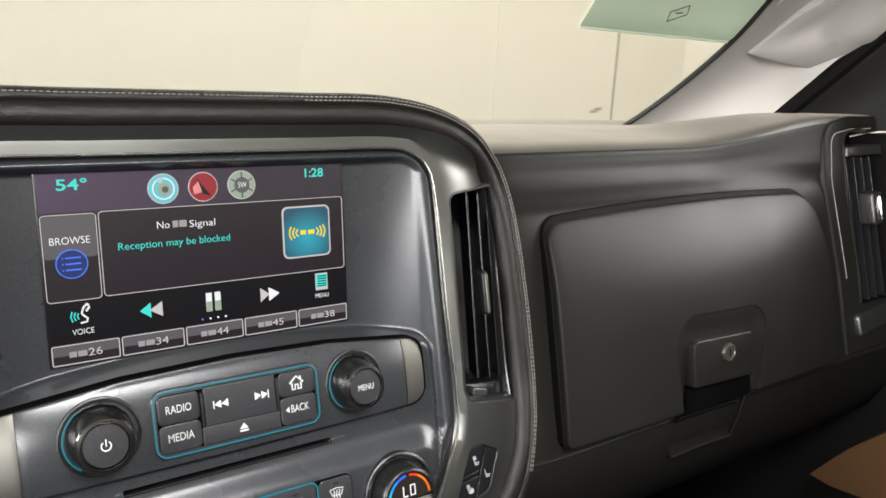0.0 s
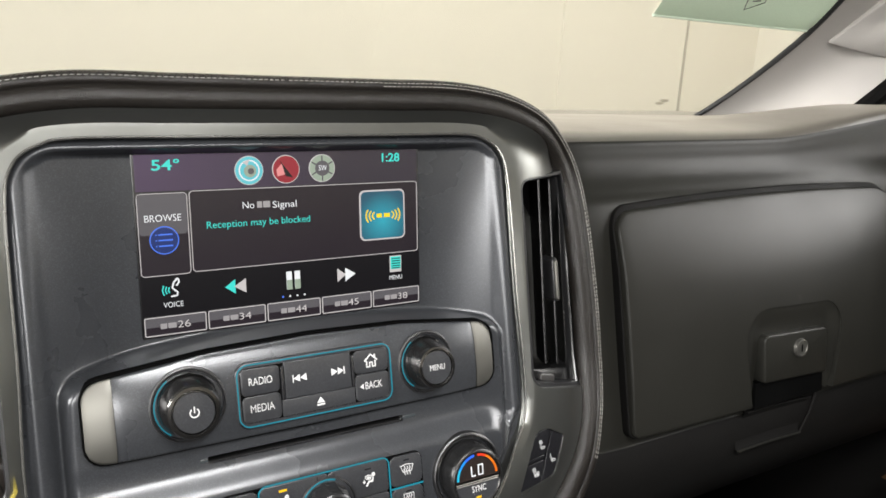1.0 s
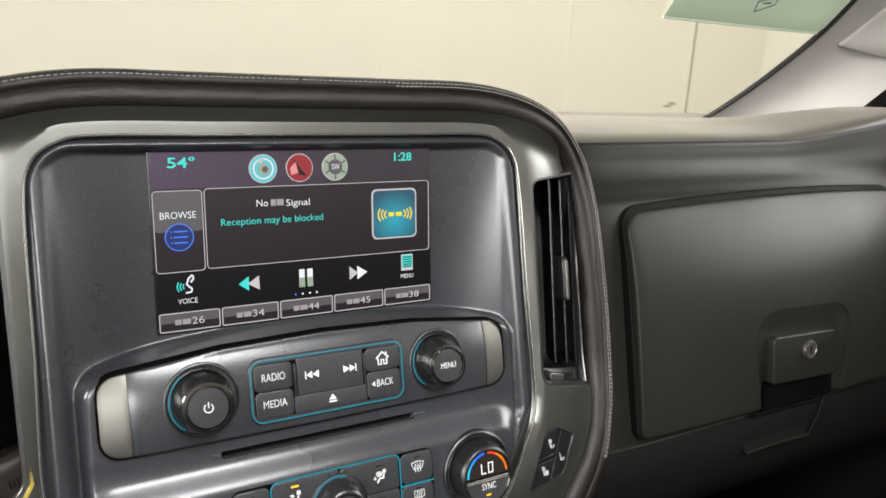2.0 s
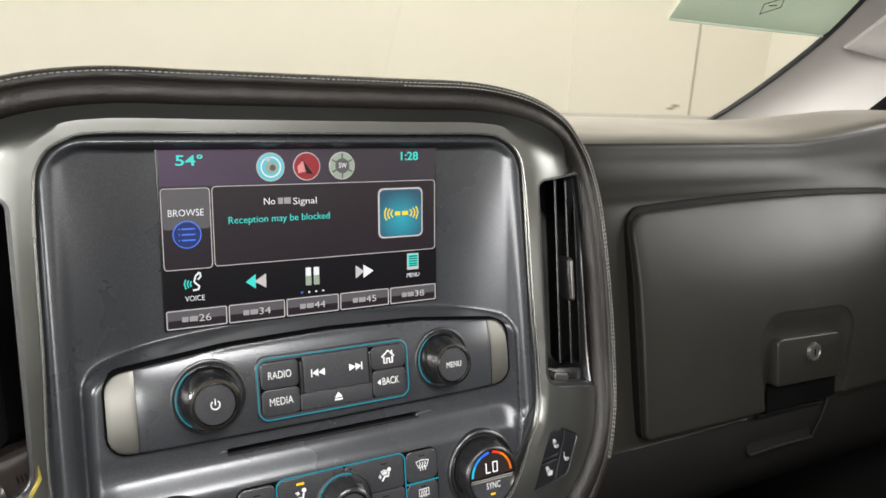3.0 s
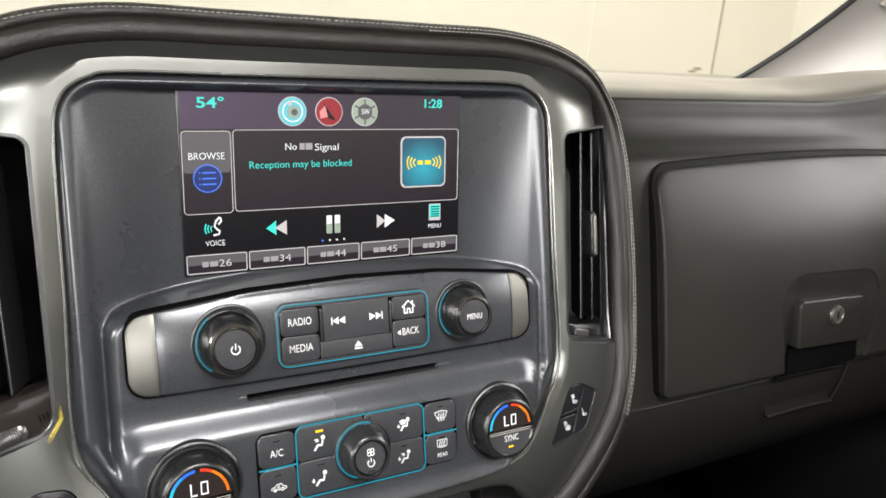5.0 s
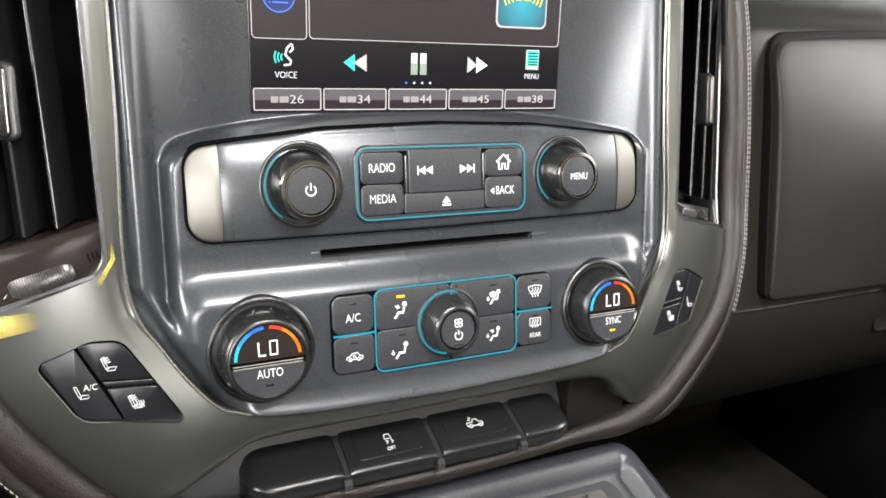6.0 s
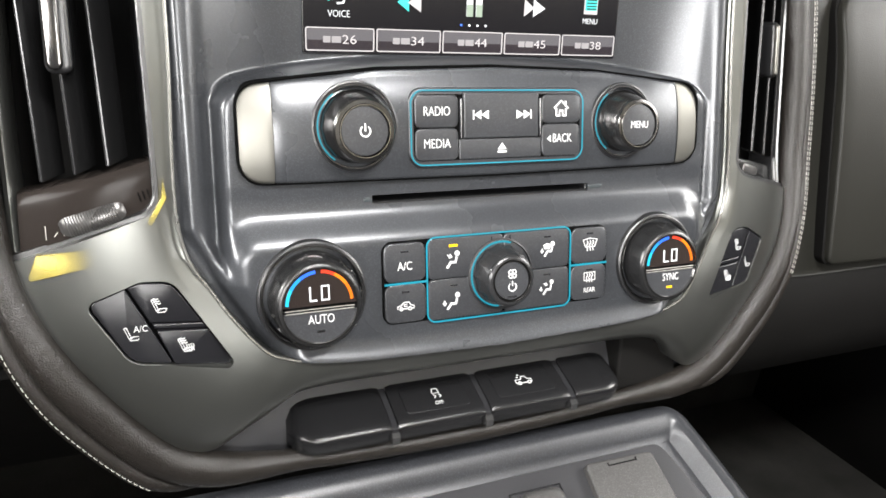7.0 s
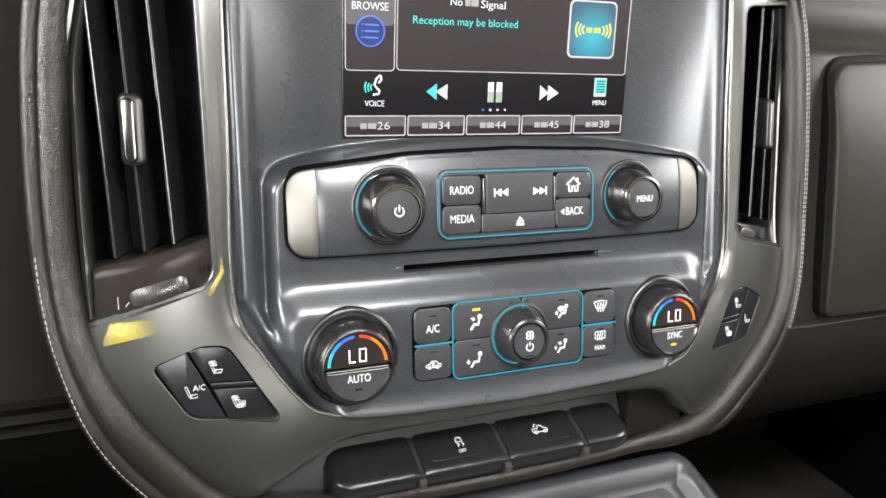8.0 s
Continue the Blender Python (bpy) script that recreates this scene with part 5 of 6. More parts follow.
part("fan_ring", lathe([(0.0102, CYD - 0.0128), (0.0102, CYD - 0.0136), (0.0099, CYD - 0.0136), (0.0098, CYD - 0.0124)], cx, cz, 64), HAIRLINE, fan, face=True)
for dx in (-0.0052, 0.0052):
    part("key_gap", ribbon([[(cx + dx, -0.0862), (cx + dx, -0.0896)]], 0.0004, CKY - 0.0003), HOLE, climate, face=True)
part("fan_well", lathe([(0.0182, CKY + 0.001), (0.0180, CKY - 0.0008), (0.0172, CKY - 0.0010), (0.0160, CKY + 0.002)], cx, cz, 64), BLACK, fan, face=True)
part("fan_glow", glow_arc(cx, cz, 0.0163, CKY - 0.0004, 70, 265, 0.0009), TEAL, fan, "teal light ring", face=True)
blades = [circle(cx + 0.0013 * math.cos(a), cz + 0.0036 + 0.0013 * math.sin(a), 0.0011, 10) for a in (0.8, 2.37, 3.94, 5.5)]
part("fan_mark", ribbon([b + b[:1] for b in blades] + [circle(cx, cz - 0.0028, 0.0021, 16, 125, 415), [(cx, cz - 0.0022), (cx, cz + 0.0001)]], 0.0005, CYD - 0.0134), WHITE, fan, face=True)
part("fan_lamp", flat([box_outline(cx - 0.0025, cx + 0.0025, cz - 0.0082, cz - 0.0074, 0.0002)], CYD - 0.0132), GLOSS, fan, face=True)


# ---- seat switch clusters ----
SWITCHBLACK = material("satin_black_switch", (0.007, 0.007, 0.008), 0.22, 0.0, 0.15, 2500, 0.15, gleam=0.22)
SEATICON = [[(-1.15, 1.0), (-0.80, 1.05), (-0.20, -0.55), (-0.50, -0.75), (-1.15, 1.0)], [(-0.35, -1.0), (0.75, -1.0), (1.05, -0.45), (-0.02, -0.45), (-0.35, -1.0)]]
HEAT = [[(-1.0 + 0.16 * k, 1.05 - 0.36 * k), (-0.7 + 0.16 * k, 1.22 - 0.36 * k), (-0.4 + 0.16 * k, 1.02 - 0.36 * k), (-0.1 + 0.16 * k, 1.18 - 0.36 * k)] for k in range(3)]
COIL = [[(0.0 + 0.34 * k, 0.15), (0.14 + 0.34 * k, -0.2), (0.0 + 0.34 * k, -0.6), (0.14 + 0.34 * k, -0.95)] for k in range(4)]
CUT = {
    "outer": [(-0.1900, -0.1047, 0.003), (-0.1752, -0.0982, 0.0008), (-0.1580, -0.1324, 0.0008), (-0.1745, -0.1301, 0.009)],
    "upper": [(-0.1742, -0.0977, 0.0008), (-0.1690, -0.0960, 0.008), (-0.1565, -0.0967, 0.008), (-0.1446, -0.1148, 0.0008), (-0.1660, -0.1133, 0.0008)],
    "ridge": [(-0.1655, -0.1140, 0.0003), (-0.1443, -0.1155, 0.0003), (-0.1428, -0.1179, 0.0003), (-0.1643, -0.1165, 0.0003)],
    "lower": [(-0.1639, -0.1172, 0.0008), (-0.1423, -0.1186, 0.0008), (-0.1312, -0.1361, 0.002), (-0.1571, -0.1327, 0.0008)],
}


def cluster_drop(x, z):
    """Depth of the trim, which falls away towards the leather."""
    return -0.0012 + 0.0058 * max(0.0, (abs(x) - 0.150) / 0.04) ** 1.6


def seat_cluster(side):
    c = thing("seat_switch_cluster", (side * 0.16, F(-0.117), -0.117), "gloss black seat heating switches set in pewter trim", "switch", "seat switches")
    out = []
    bed = arc_corner(seat_side(SEAT, side), 5)
    bm = slab(bed, 0.002, 0.014, 0.0004)
    out.append(("bed", bm, HOLE))
    edge_in = inset(ccw(bed), -0.0002)
    out.append(("bezel", tube([(x, -0.0003, z) for x, z in edge_in], 0.00045, True, 6), SILVER))
    for nm, poly in CUT.items():
        out.append(("switch_" + nm, slab(arc_corner(seat_side(poly, side), 4), -0.0002 if nm == "ridge" else -0.0008, 0.006, 0.0005), SWITCHBLACK))
    made = {}
    for nm, bm, mat in out:
        for v in bm.verts:
            v.co.y += cluster_drop(v.co.x, v.co.z)
        made[nm] = part(nm if nm in ("bed", "bezel") else "ridge" if "ridge" in nm else "switch", bm, mat, c, face=True)
    for nm, (x, z), lines in (("switch_outer", (-0.1735, -0.1178), SEATICON), ("switch_upper", (-0.1618, -0.1062), SEATICON + HEAT), ("switch_lower", (-0.1522, -0.1245), SEATICON + HEAT + COIL)):
        x, z, _ = seat_side([(x, z, 0)], side)[0]
        bm = ribbon([[(x + a * (0.0028 if side < 0 else 0.0023), z + b * 0.0028) for a, b in ln] for ln in lines], 0.00034, -0.0011)
        for v in bm.verts:
            v.co.y += cluster_drop(x, z)
        part("switch_mark", bm, WHITE, made[nm], face=True)
    if side < 0:
        me = words("A/C", -0.1700, -0.1158, 0.0028, -0.0012, 0.9)
        for v in me.vertices:
            v.co.y += cluster_drop(-0.171, -0.119)
        part("switch_word", me, WHITE, made["switch_outer"], face=True)


seat_cluster(-1)
seat_cluster(1)


# ---- air vents in the stack ----
def vent_recess(x, z):
    """How far the vents follow the trim as it falls away towards the leather."""
    return (0.014 + 0.008 * beside_vent(z)) * max(0.0, (abs(x) - 0.1600) / 0.0582) ** 2.2


def stack_vent(side):
    v = thing("air_vent", (side * 0.185, F(0), 0.0), "black slatted air vent with adjusting tab and thumbwheel", "air vent", "stack vents")

    def m(p):
        return [(q[0] * side, *q[1:]) for q in p]
    shell = arc_corner(m(VENT if side < 0 else VENT_RIGHT), 6)
    o = ccw(shell)
    i = inset(o, 0.0022)
    part("duct", frame_plate(inset(o, -0.0006), i, -0.0014, 0.060, 0.0006), BLACK, v, face=True)
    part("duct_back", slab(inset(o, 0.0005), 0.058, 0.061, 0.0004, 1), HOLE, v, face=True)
    if side < 0:
        low = spline([(0.1586, -0.0560), (0.1604, -0.0625), (0.1668, -0.0672), (0.1850, -0.0740), (0.2138, -0.0852)], 6)
        top = spline([(0.1586, -0.0440), (0.1625, -0.0458), (0.1700, -0.0480), (0.1880, -0.0532), (0.2132, -0.0604)], 6)
        sect = ((0.0, 0.004), (0.02, 0.0024), (0.2, 0.0020), (0.4, 0.0020), (0.6, 0.0020), (0.8, 0.0021), (0.93, 0.0026), (0.99, 0.0042), (1.0, 0.0080), (0.98, 0.020))
        plate = loft([[(-(b.x + (t.x - b.x) * u), y, b.y + (t.y - b.y) * u) for u, y in sect] for b, t in zip(low, top)])
        part("lower_plate", plate, DARKTRIM, v, "dark pewter lower plate", face=True)
    else:
        low = arc_corner([(0.1588, -0.0632, 0.0105), (0.2135, -0.0768, 0.001), (0.2120, -0.0660, 0.001), (0.172, -0.0570, 0.004), (0.1588, -0.0540, 0.001)], 5)
        # Same plate as the driver's; a blacker material carries its shade
        part("lower_plate", slab(low, 0.0095, 0.026, 0.0010, dome=1e-6), SLAT, v, "lower plate darkened for its shade", face=True)
    for k, x in enumerate((0.1780, 0.1910, 0.2043)):
        bm = bmesh.new()
        zt, zb = 0.079 - 0.001 * k, (-0.0478 if side < 0 else -0.0530) - (0.0036 if side < 0 else 0.003) * k
        lean = -0.0055 if side < 0 else 0.0130
        sect = [(0.0, 0.004), (0.0007, 0.0034), (0.0016, 0.0040), (lean, 0.026), (lean - 0.0020, 0.026)]
        rows = []
        for z in (zt, zt - 0.001, zb + 0.003, zb + 0.0008, zb):
            sq = 0.75 if z in (zt, zb) else 1.0
            rows.append([(side * (x + 0.0031 * (z / 0.08) + a * sq), 0.015 + (y - 0.015) * sq, z) for a, y in sect])
        loft(rows, False, True, bm)
        bm.faces.new([q for q in bm.verts][:5]), bm.faces.new([q for q in bm.verts][-5:])
        slat = part("slat", bm, SLAT, v, face=True)
        # Bead added for the edge highlight; metallic grey on the driver's vent only
        part("slat_edge", tube([(side * (x + 0.0031 * (z / 0.08) + 0.0007), 0.0034, z) for z in (zt - 0.001, 0.04, 0.0, -0.03, zb + 0.001)], 0.0005, seg=6), FANGREY if side < 0 else SLAT, slat, "thin bead added as edge highlight", face=True)
    lip = spline([(0.2150, -0.084), (0.2156, -0.040), (0.2150, 0.0), (0.2132, 0.036), (0.2040, 0.079)], 8)
    sect = [(-0.0030, 0.026), (-0.0024, 0.012), (-0.0010, 0.0045), (0.0010, 0.0020), (0.0030, 0.0030), (0.0046, 0.008), (0.0052, 0.020)]
    part("side_lip", loft([[(side * (q.x + a), y, q.y) for a, y in sect] for q in lip]), SILVER if side < 0 else LINING, v, "satin pewter lip" if side < 0 else "gloss black lip", face=True)
    tx = side * 0.1915
    wide = 0.0052 if side < 0 else 0.0030
    tab = part("tab", slab(box_outline(tx - wide, tx + wide, -0.0100, 0.0220, 0.0035), -0.0030 if side < 0 else -0.0005, 0.012, 0.0026, 4), BLACK, v, face=True)
    part("tab_front", slab(box_outline(tx - wide * 0.9, tx + wide * 0.3, -0.0085, 0.0205, 0.0028), -0.0044 if side < 0 else -0.0025, 0.0, 0.0012, 3), PALE if side > 0 else BARREL, tab, "smoked chrome tab front", face=True)
    if side < 0:
        cx, cz, tilt = -0.1848, -0.0686, 0.33
        rows = []
        for j in range(25):
            u = -1 + 2 * j / 24
            h = 0.0042 * math.sqrt(max(0.0, 1 - (0.96 * u) ** 6))
            rows.append([(cx + 0.0135 * u * math.cos(tilt) - w * h * math.sin(tilt), 0.002 - 0.0034 * math.sqrt(max(0.0, 1 - u * u)) * (1 - 0.5 * w * w) - 0.0006, cz + 0.0135 * u * math.sin(tilt) + w * h * math.cos(tilt)) for w in (-1, -0.6, 0, 0.6, 1)])
        wheel = part("thumbwheel", loft(rows), KNOB, v, "ribbed chrome thumbwheel", face=True)
        for j in range(3, 22):
            p = rows[j]
            part("wheel_rib", tube([Vector(q) + Vector((0, -0.0002, 0)) for q in p], 0.00028, seg=4), KNOB, wheel, face=True)
        part("wheel_mark", ribbon([[(-0.2032, -0.0780), (-0.2032, -0.0722)], [(-0.2000, -0.0765), (-0.1985, -0.0745)], [(-0.1962, -0.0758), (-0.1962, -0.0700)]], 0.00025, 0.0017), THREAD, v, face=True)
        for j in range(3):
            part("wheel_tick", ribbon([[(-0.1655 + 0.0018 * j, -0.0618 + 0.0006 * j), (-0.1665 + 0.0018 * j, -0.0580 + 0.0006 * j)]], 0.0005, 0.0017), HOLE, v, face=True)
    else:
        part("thumbwheel", slab(arc_corner([(0.172, -0.0650, 0.002), (0.188, -0.0690, 0.002), (0.189, -0.0640, 0.002), (0.174, -0.0595, 0.002)], 4), 0.0070, 0.014, 0.001), KNOB, v, "ribbed chrome thumbwheel", face=True)
    at = Vector(v["at"])
    for ob in v.children_recursive:
        for q in ob.data.vertices:
            p = q.co + at
            q.co.y += vent_recess(p.x, p.z)
    return v


stack_vent(-1)
stack_vent(1)
# Thin yellow film paints a gleam on the trim beside the vent
film = thing("tape_strip", (-0.19, F(-0.086), -0.086), "yellow gleam painted on pewter trim", "tape")
def gleam_piece(poly):
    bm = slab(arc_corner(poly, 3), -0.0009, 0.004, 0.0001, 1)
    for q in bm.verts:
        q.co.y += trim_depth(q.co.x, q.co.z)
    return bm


def trim_depth(x, z):
    """The trim's fall below the stack's face beside the vent."""
    k = max(0.0, (abs(x) - 0.1605) / 0.0595)
    return -0.0021 + 0.0182 * k ** 2.2


part("film", gleam_piece([(-0.212, -0.0945, 0.001), (-0.180, -0.0860, 0.001), (-0.178, -0.0790, 0.001), (-0.2075, -0.0835, 0.001)]), faded(YELLOW, (-0.0150, 0.0, 0.001), 0.021), film, face=True)
part("film", gleam_piece([(-0.1640, -0.0700, 0.0005), (-0.1575, -0.0600, 0.0003), (-0.1566, -0.0500, 0.0002), (-0.1556, -0.0600, 0.0003), (-0.1625, -0.0716, 0.0005)]), faded(YELLOW.copy(), (0.0305, 0.0, 0.024), 0.013), film, face=True)

# ---- lower switch bank ----
TOGGLE = material("satin_black_toggle", (0.0068, 0.0068, 0.0072), 0.20, 0.0, 0.2, 2500, 0.15, gleam=0.32)
bank = thing("switch_bank", (0, -0.01, -0.185), "row of four black toggle keys under the climate panel", "switch")
part("pocket", prism_x([(-0.002, -0.148), (-0.010, -0.170), (-0.017, -0.186), (-0.017, -0.206), (0.03, -0.206), (0.03, -0.146)], -0.148, 0.148), KEY, bank, "satin black switch carrier")
part("blank_plug", slab(arc_corner([(0.0945, -0.1965, 0.002), (0.1400, -0.1930, 0.004), (0.1360, -0.1760, 0.006), (0.1040, -0.1560, 0.006), (0.0945, -0.1545, 0.002)], 5), -0.0250, 0.01, 0.0020, 4), LOWERDASH, bank)


def toggle(x0, x1, round_left=0.0, round_right=0.0):
    sect = spline([(0.010, -0.1660), (-0.006, -0.1722), (-0.020, -0.1782), (-0.0320, -0.1830), (-0.0365, -0.1856), (-0.0375, -0.1885), (-0.0355, -0.1935), (-0.030, -0.1965), (0.010, -0.1985)], 4)
    rows = []
    n = 16
    for i in range(n + 1):
        x = x0 + (x1 - x0) * i / n
        e = 0.0
        for r, d in ((round_left, x - x0), (round_right, x1 - x)):
            if r and d < r:
                e = r - math.sqrt(max(0.0, r * r - (r - d) ** 2))
        edge = 0.0006 if i in (0, n) else 0.0
        rows.append([(x, y + (e if y < 0.009 else 0) * min(1, max(0, (0.01 - y) / 0.03)), z - edge * (1 if k < 20 else -1)) for k, (y, z) in enumerate(sect)])
    bm = loft(rows)
    bm.verts.ensure_lookup_table()
    c = len(sect)
    bm.faces.new([bm.verts[k] for k in range(c)]), bm.faces.new([bm.verts[n * c + k] for k in range(c)])
    return bm


TOGGLES = [(-0.105, -0.0545, 0.016, 0.0), (-0.0505, -0.0005, 0.0, 0.0), (0.0035, 0.0535, 0.0, 0.0), (0.0575, 0.0930, 0.0, 0.014)]
MARKS = [None, "OFF", "lamp", None]
for (x0, x1, rl, rr_), mk in zip(TOGGLES, MARKS):
    t = part("toggle_key", toggle(x0, x1, rl, rr_), TOGGLE, bank)
    if mk:
        cx = (x0 + x1) / 2 + 0.001

        def on_key(me_or_bm):
            vs = me_or_bm.verts if isinstance(me_or_bm, bmesh.types.BMesh) else me_or_bm.vertices
            for v in vs:
                h = v.co.z
                v.co = (v.co.x, -0.0235 - 0.923 * -h - 0.0002 + 0.385 * v.co.y, -0.1795 + 0.385 * h - 0.923 * v.co.y)
            return me_or_bm
        pad = slab(box_outline(cx - 0.0195, cx + 0.0175, -0.0092, 0.0092, 0.0025), -0.0003, 0.0020, 0.0003)
        part("toggle_pad", on_key(pad), TOGGLE, t)
        if mk == "OFF":
            part("toggle_word", on_key(words("OFF", cx, -0.0052, 0.0024, -0.0004, 0.85)), WHITE, t)
            part("toggle_mark", on_key(ribbon([[(cx - 0.002, 0.0015), (cx - 0.0014, 0.0045), (cx + 0.0014, 0.0045), (cx + 0.002, 0.0015), (cx - 0.002, 0.0015)], [(cx - 0.0016, 0.0005), (cx - 0.0004, -0.0006), (cx - 0.0016, -0.0018)], [(cx + 0.0014, 0.0005), (cx + 0.0026, -0.0006), (cx + 0.0014, -0.0018)]], 0.0005, -0.0006)), WHITE, t)
        else:
            wheels = [circle(cx + d, -0.0018, 0.0010, 10) for d in (-0.0030, 0.0032)]
            part("toggle_mark", on_key(ribbon([[(cx - 0.0042, -0.0018), (cx - 0.0050, -0.0016), (cx - 0.0050, 0.0008), (cx - 0.0012, 0.0008), (cx - 0.0006, 0.0028), (cx + 0.0018, 0.0028), (cx + 0.0026, 0.0008), (cx + 0.0050, 0.0004), (cx + 0.0050, -0.0016), (cx + 0.0044, -0.0018)], [(cx - 0.0018, -0.0018), (cx + 0.0020, -0.0018)], [(cx - 0.0014, 0.0036), (cx - 0.0024, 0.0046)], [(cx - 0.0022, 0.0024), (cx - 0.0036, 0.0028)]] + [w + w[:1] for w in wheels], 0.0005, -0.0006)), WHITE, t)
for x in (-0.0525, 0.0015, 0.0555):
    part("divider", prism_x([(0.010, -0.1668), (-0.0330, -0.1845), (-0.0372, -0.1875), (-0.0362, -0.1955), (0.010, -0.198)], x - 0.0016, x + 0.0016), GLOSS, bank)
    part("clip", prism_x([(-0.0345, -0.1888), (-0.0375, -0.1894), (-0.0392, -0.1912), (-0.0388, -0.1952), (-0.0345, -0.1958)], x - 0.0021, x + 0.0021), CLIP, bank, "bright clear clip")

# ---- floor console top ----
CONSHELL = material("console_shell_plastic", (0.020, 0.021, 0.024), 0.34, 0.2, 0.2, 1800, 0.12, flake=0.6)
console = thing("floor_console", (0, -0.05, -0.25), "dark grey plastic console top with socket lids", "console")


def con_z(y):
    return -0.2235 + 0.5 * (y + 0.012)


top_line = [(-0.20, 0.006, 0.0), (0.1545, 0.003, 0.026), (0.1590, -0.029, 0.03), (0.1640, -0.075, 0.03), (0.190, -0.14, 0.03), (0.196, -0.26, 0.0), (-0.20, -0.26, 0.0)]
top_poly = ccw(arc_corner([(x, y - 0.014, r) for x, y, r in top_line], 16))
rows = []
for ins, dz in ((0.004, -0.40), (0.0, -0.02), (0.0, -0.003), (0.003, 0.0035), (0.008, 0.006), (0.013, 0.0045), (0.016, -0.002), (0.018, -0.0065)):
    rows.append([(x, y, con_z(y) + dz) for x, y in inset(top_poly, ins)])
bm = loft(rows, False, True)
bm.verts.ensure_lookup_table()
k = len(top_poly)
cap = bm.faces.new([bm.verts[(len(rows) - 1) * k + i] for i in range(k)])
bmesh.ops.triangulate(bm, faces=[cap])
part("body", bm, CONSHELL, console, angle=45)


def on_console(bm):
    """Lays a plate drawn in x and distance forward onto the sloping console top."""
    for v in bm.verts:
        h, y = v.co.y, v.co.z
        v.co = (v.co.x, y + 0.447 * h, con_z(y) - 0.0065 - 0.894 * h)
    return bm


panel_poly = ccw(arc_corner([(-0.17, -0.030, 0.01), (0.130, -0.0285, 0.008), (0.137, -0.060, 0.01), (0.160, -0.13, 0.01), (0.165, -0.24, 0.0), (-0.17, -0.24, 0.0)], 5))
part("inlay", on_console(slab(panel_poly, -0.0015, 0.004, 0.001)), CONSOLE, console)
lid2 = part("socket_lid", on_console(slab(arc_corner([(0.062, -0.092, 0.004), (0.114, -0.094, 0.004), (0.117, -0.0345, 0.003), (0.069, -0.0335, 0.003)], 4), -0.0065, 0.0, 0.0012)), LIDGREY, console)
part("lid_lip", on_console(ribbon([[(0.0835, -0.0360), (0.0835, -0.0376), (0.1035, -0.0376), (0.1035, -0.0360)]], 0.0008, -0.0069)), HOLE, lid2)
lid3 = part("port_cover", on_console(slab(arc_corner([(0.012, -0.085, 0.004), (0.044, -0.085, 0.004), (0.0465, -0.042, 0.006), (0.019, -0.042, 0.006)], 4), -0.011, 0.0, 0.0045, 5)), LIDGREY, console)
part("port_rim", on_console(ribbon([[(0.009, -0.085), (0.0165, -0.039), (0.0495, -0.039), (0.047, -0.085)]], 0.0012, -0.0020)), GLOSS, lid3)
part("port_cover", on_console(slab(arc_corner([(-0.050, -0.085, 0.004), (-0.016, -0.085, 0.004), (-0.016, -0.056, 0.006), (-0.048, -0.056, 0.006)], 4), -0.004, 0.0, 0.002)), CONSOLE, console)

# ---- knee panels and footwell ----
part("knee_panel", prism_x([(0.03, -0.165), (0.14, -0.25), (0.30, -0.33), (0.42, -0.35), (0.42, -0.22), (0.10, -0.18)], 0.16, 0.86), LOWERDASH, dash, "knee panel, blackened for shade")
part("knee_panel", prism_x([(0.02, -0.14), (0.12, -0.26), (0.30, -0.33), (0.42, -0.35), (0.42, -0.26), (0.10, -0.12)], -0.80, -0.19), LOWERDASH, dash, "knee panel, blackened for shade")
# ---- passenger end vent ----
pod = thing("end_air_vent", (0.80, 0.0, 0.0), "black slatted door-side air vent in stitched surround", "air vent")


def pod_y(z):
    """Depth of the end vent's face."""
    return 0.0225 + 0.14 * z


def pod_part(name, bm, mat, parent=None, label=""):
    """A piece of the end vent, on the leaning end of the dash."""
    for v in bm.verts:
        v.co.y += pod_y(v.co.z)
    return part(name, bm, mat, parent or pod, label)


POD = [(0.744, -0.147, 0.004), (0.861, -0.147, 0.0), (0.861, 0.136, 0.0), (0.800, 0.136, 0.05), (0.737, 0.128, 0.034), (0.728, 0.060, 0.08), (0.742, -0.05, 0.1)]
pod_line = ccw(arc_corner(POD, 8))
mouth = ccw(arc_corner([(0.785, -0.090, 0.004), (0.861, -0.090, 0.0), (0.861, 0.122, 0.0), (0.825, 0.122, 0.03), (0.776, 0.116, 0.022), (0.775, 0.040, 0.05), (0.786, -0.05, 0.05)], 8))
surround = pod_part("surround", slab(pod_line, 0.0, 0.07, 0.005, 5), PAD)
hollow = slab(mouth, -0.03, 0.04, 0.0005, 1)
for v in hollow.verts:
    v.co.y += pod_y(v.co.z)
carve(dash_skin, [hollow.copy()])
carve(surround, [hollow])


def left_run(loop, depth):
    """The stretch of a closed outline away from the door, in order."""
    run = [i for i in range(len(loop)) if loop[i][0] < 0.858 and loop[i][1] > -0.125]
    gap = max(range(len(run)), key=lambda q: (run[q] - run[q - 1]) % len(loop))
    return [(loop[i][0], depth, loop[i][1]) for i in run[gap:] + run[:gap]]


pod_part("seam", tube(left_run(inset(pod_line, 0.012), 0.0004), 0.0011, seg=6), PAD, surround)
pod_part("seam", tube(left_run(inset(pod_line, 0.0155), -0.0001), 0.0005, seg=6), THREAD, surround, "pale stitched seam")
pod_part("rim", tube(left_run(mouth, 0.0), 0.0013, seg=6), PAD, surround)
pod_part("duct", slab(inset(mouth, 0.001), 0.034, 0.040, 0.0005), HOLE)
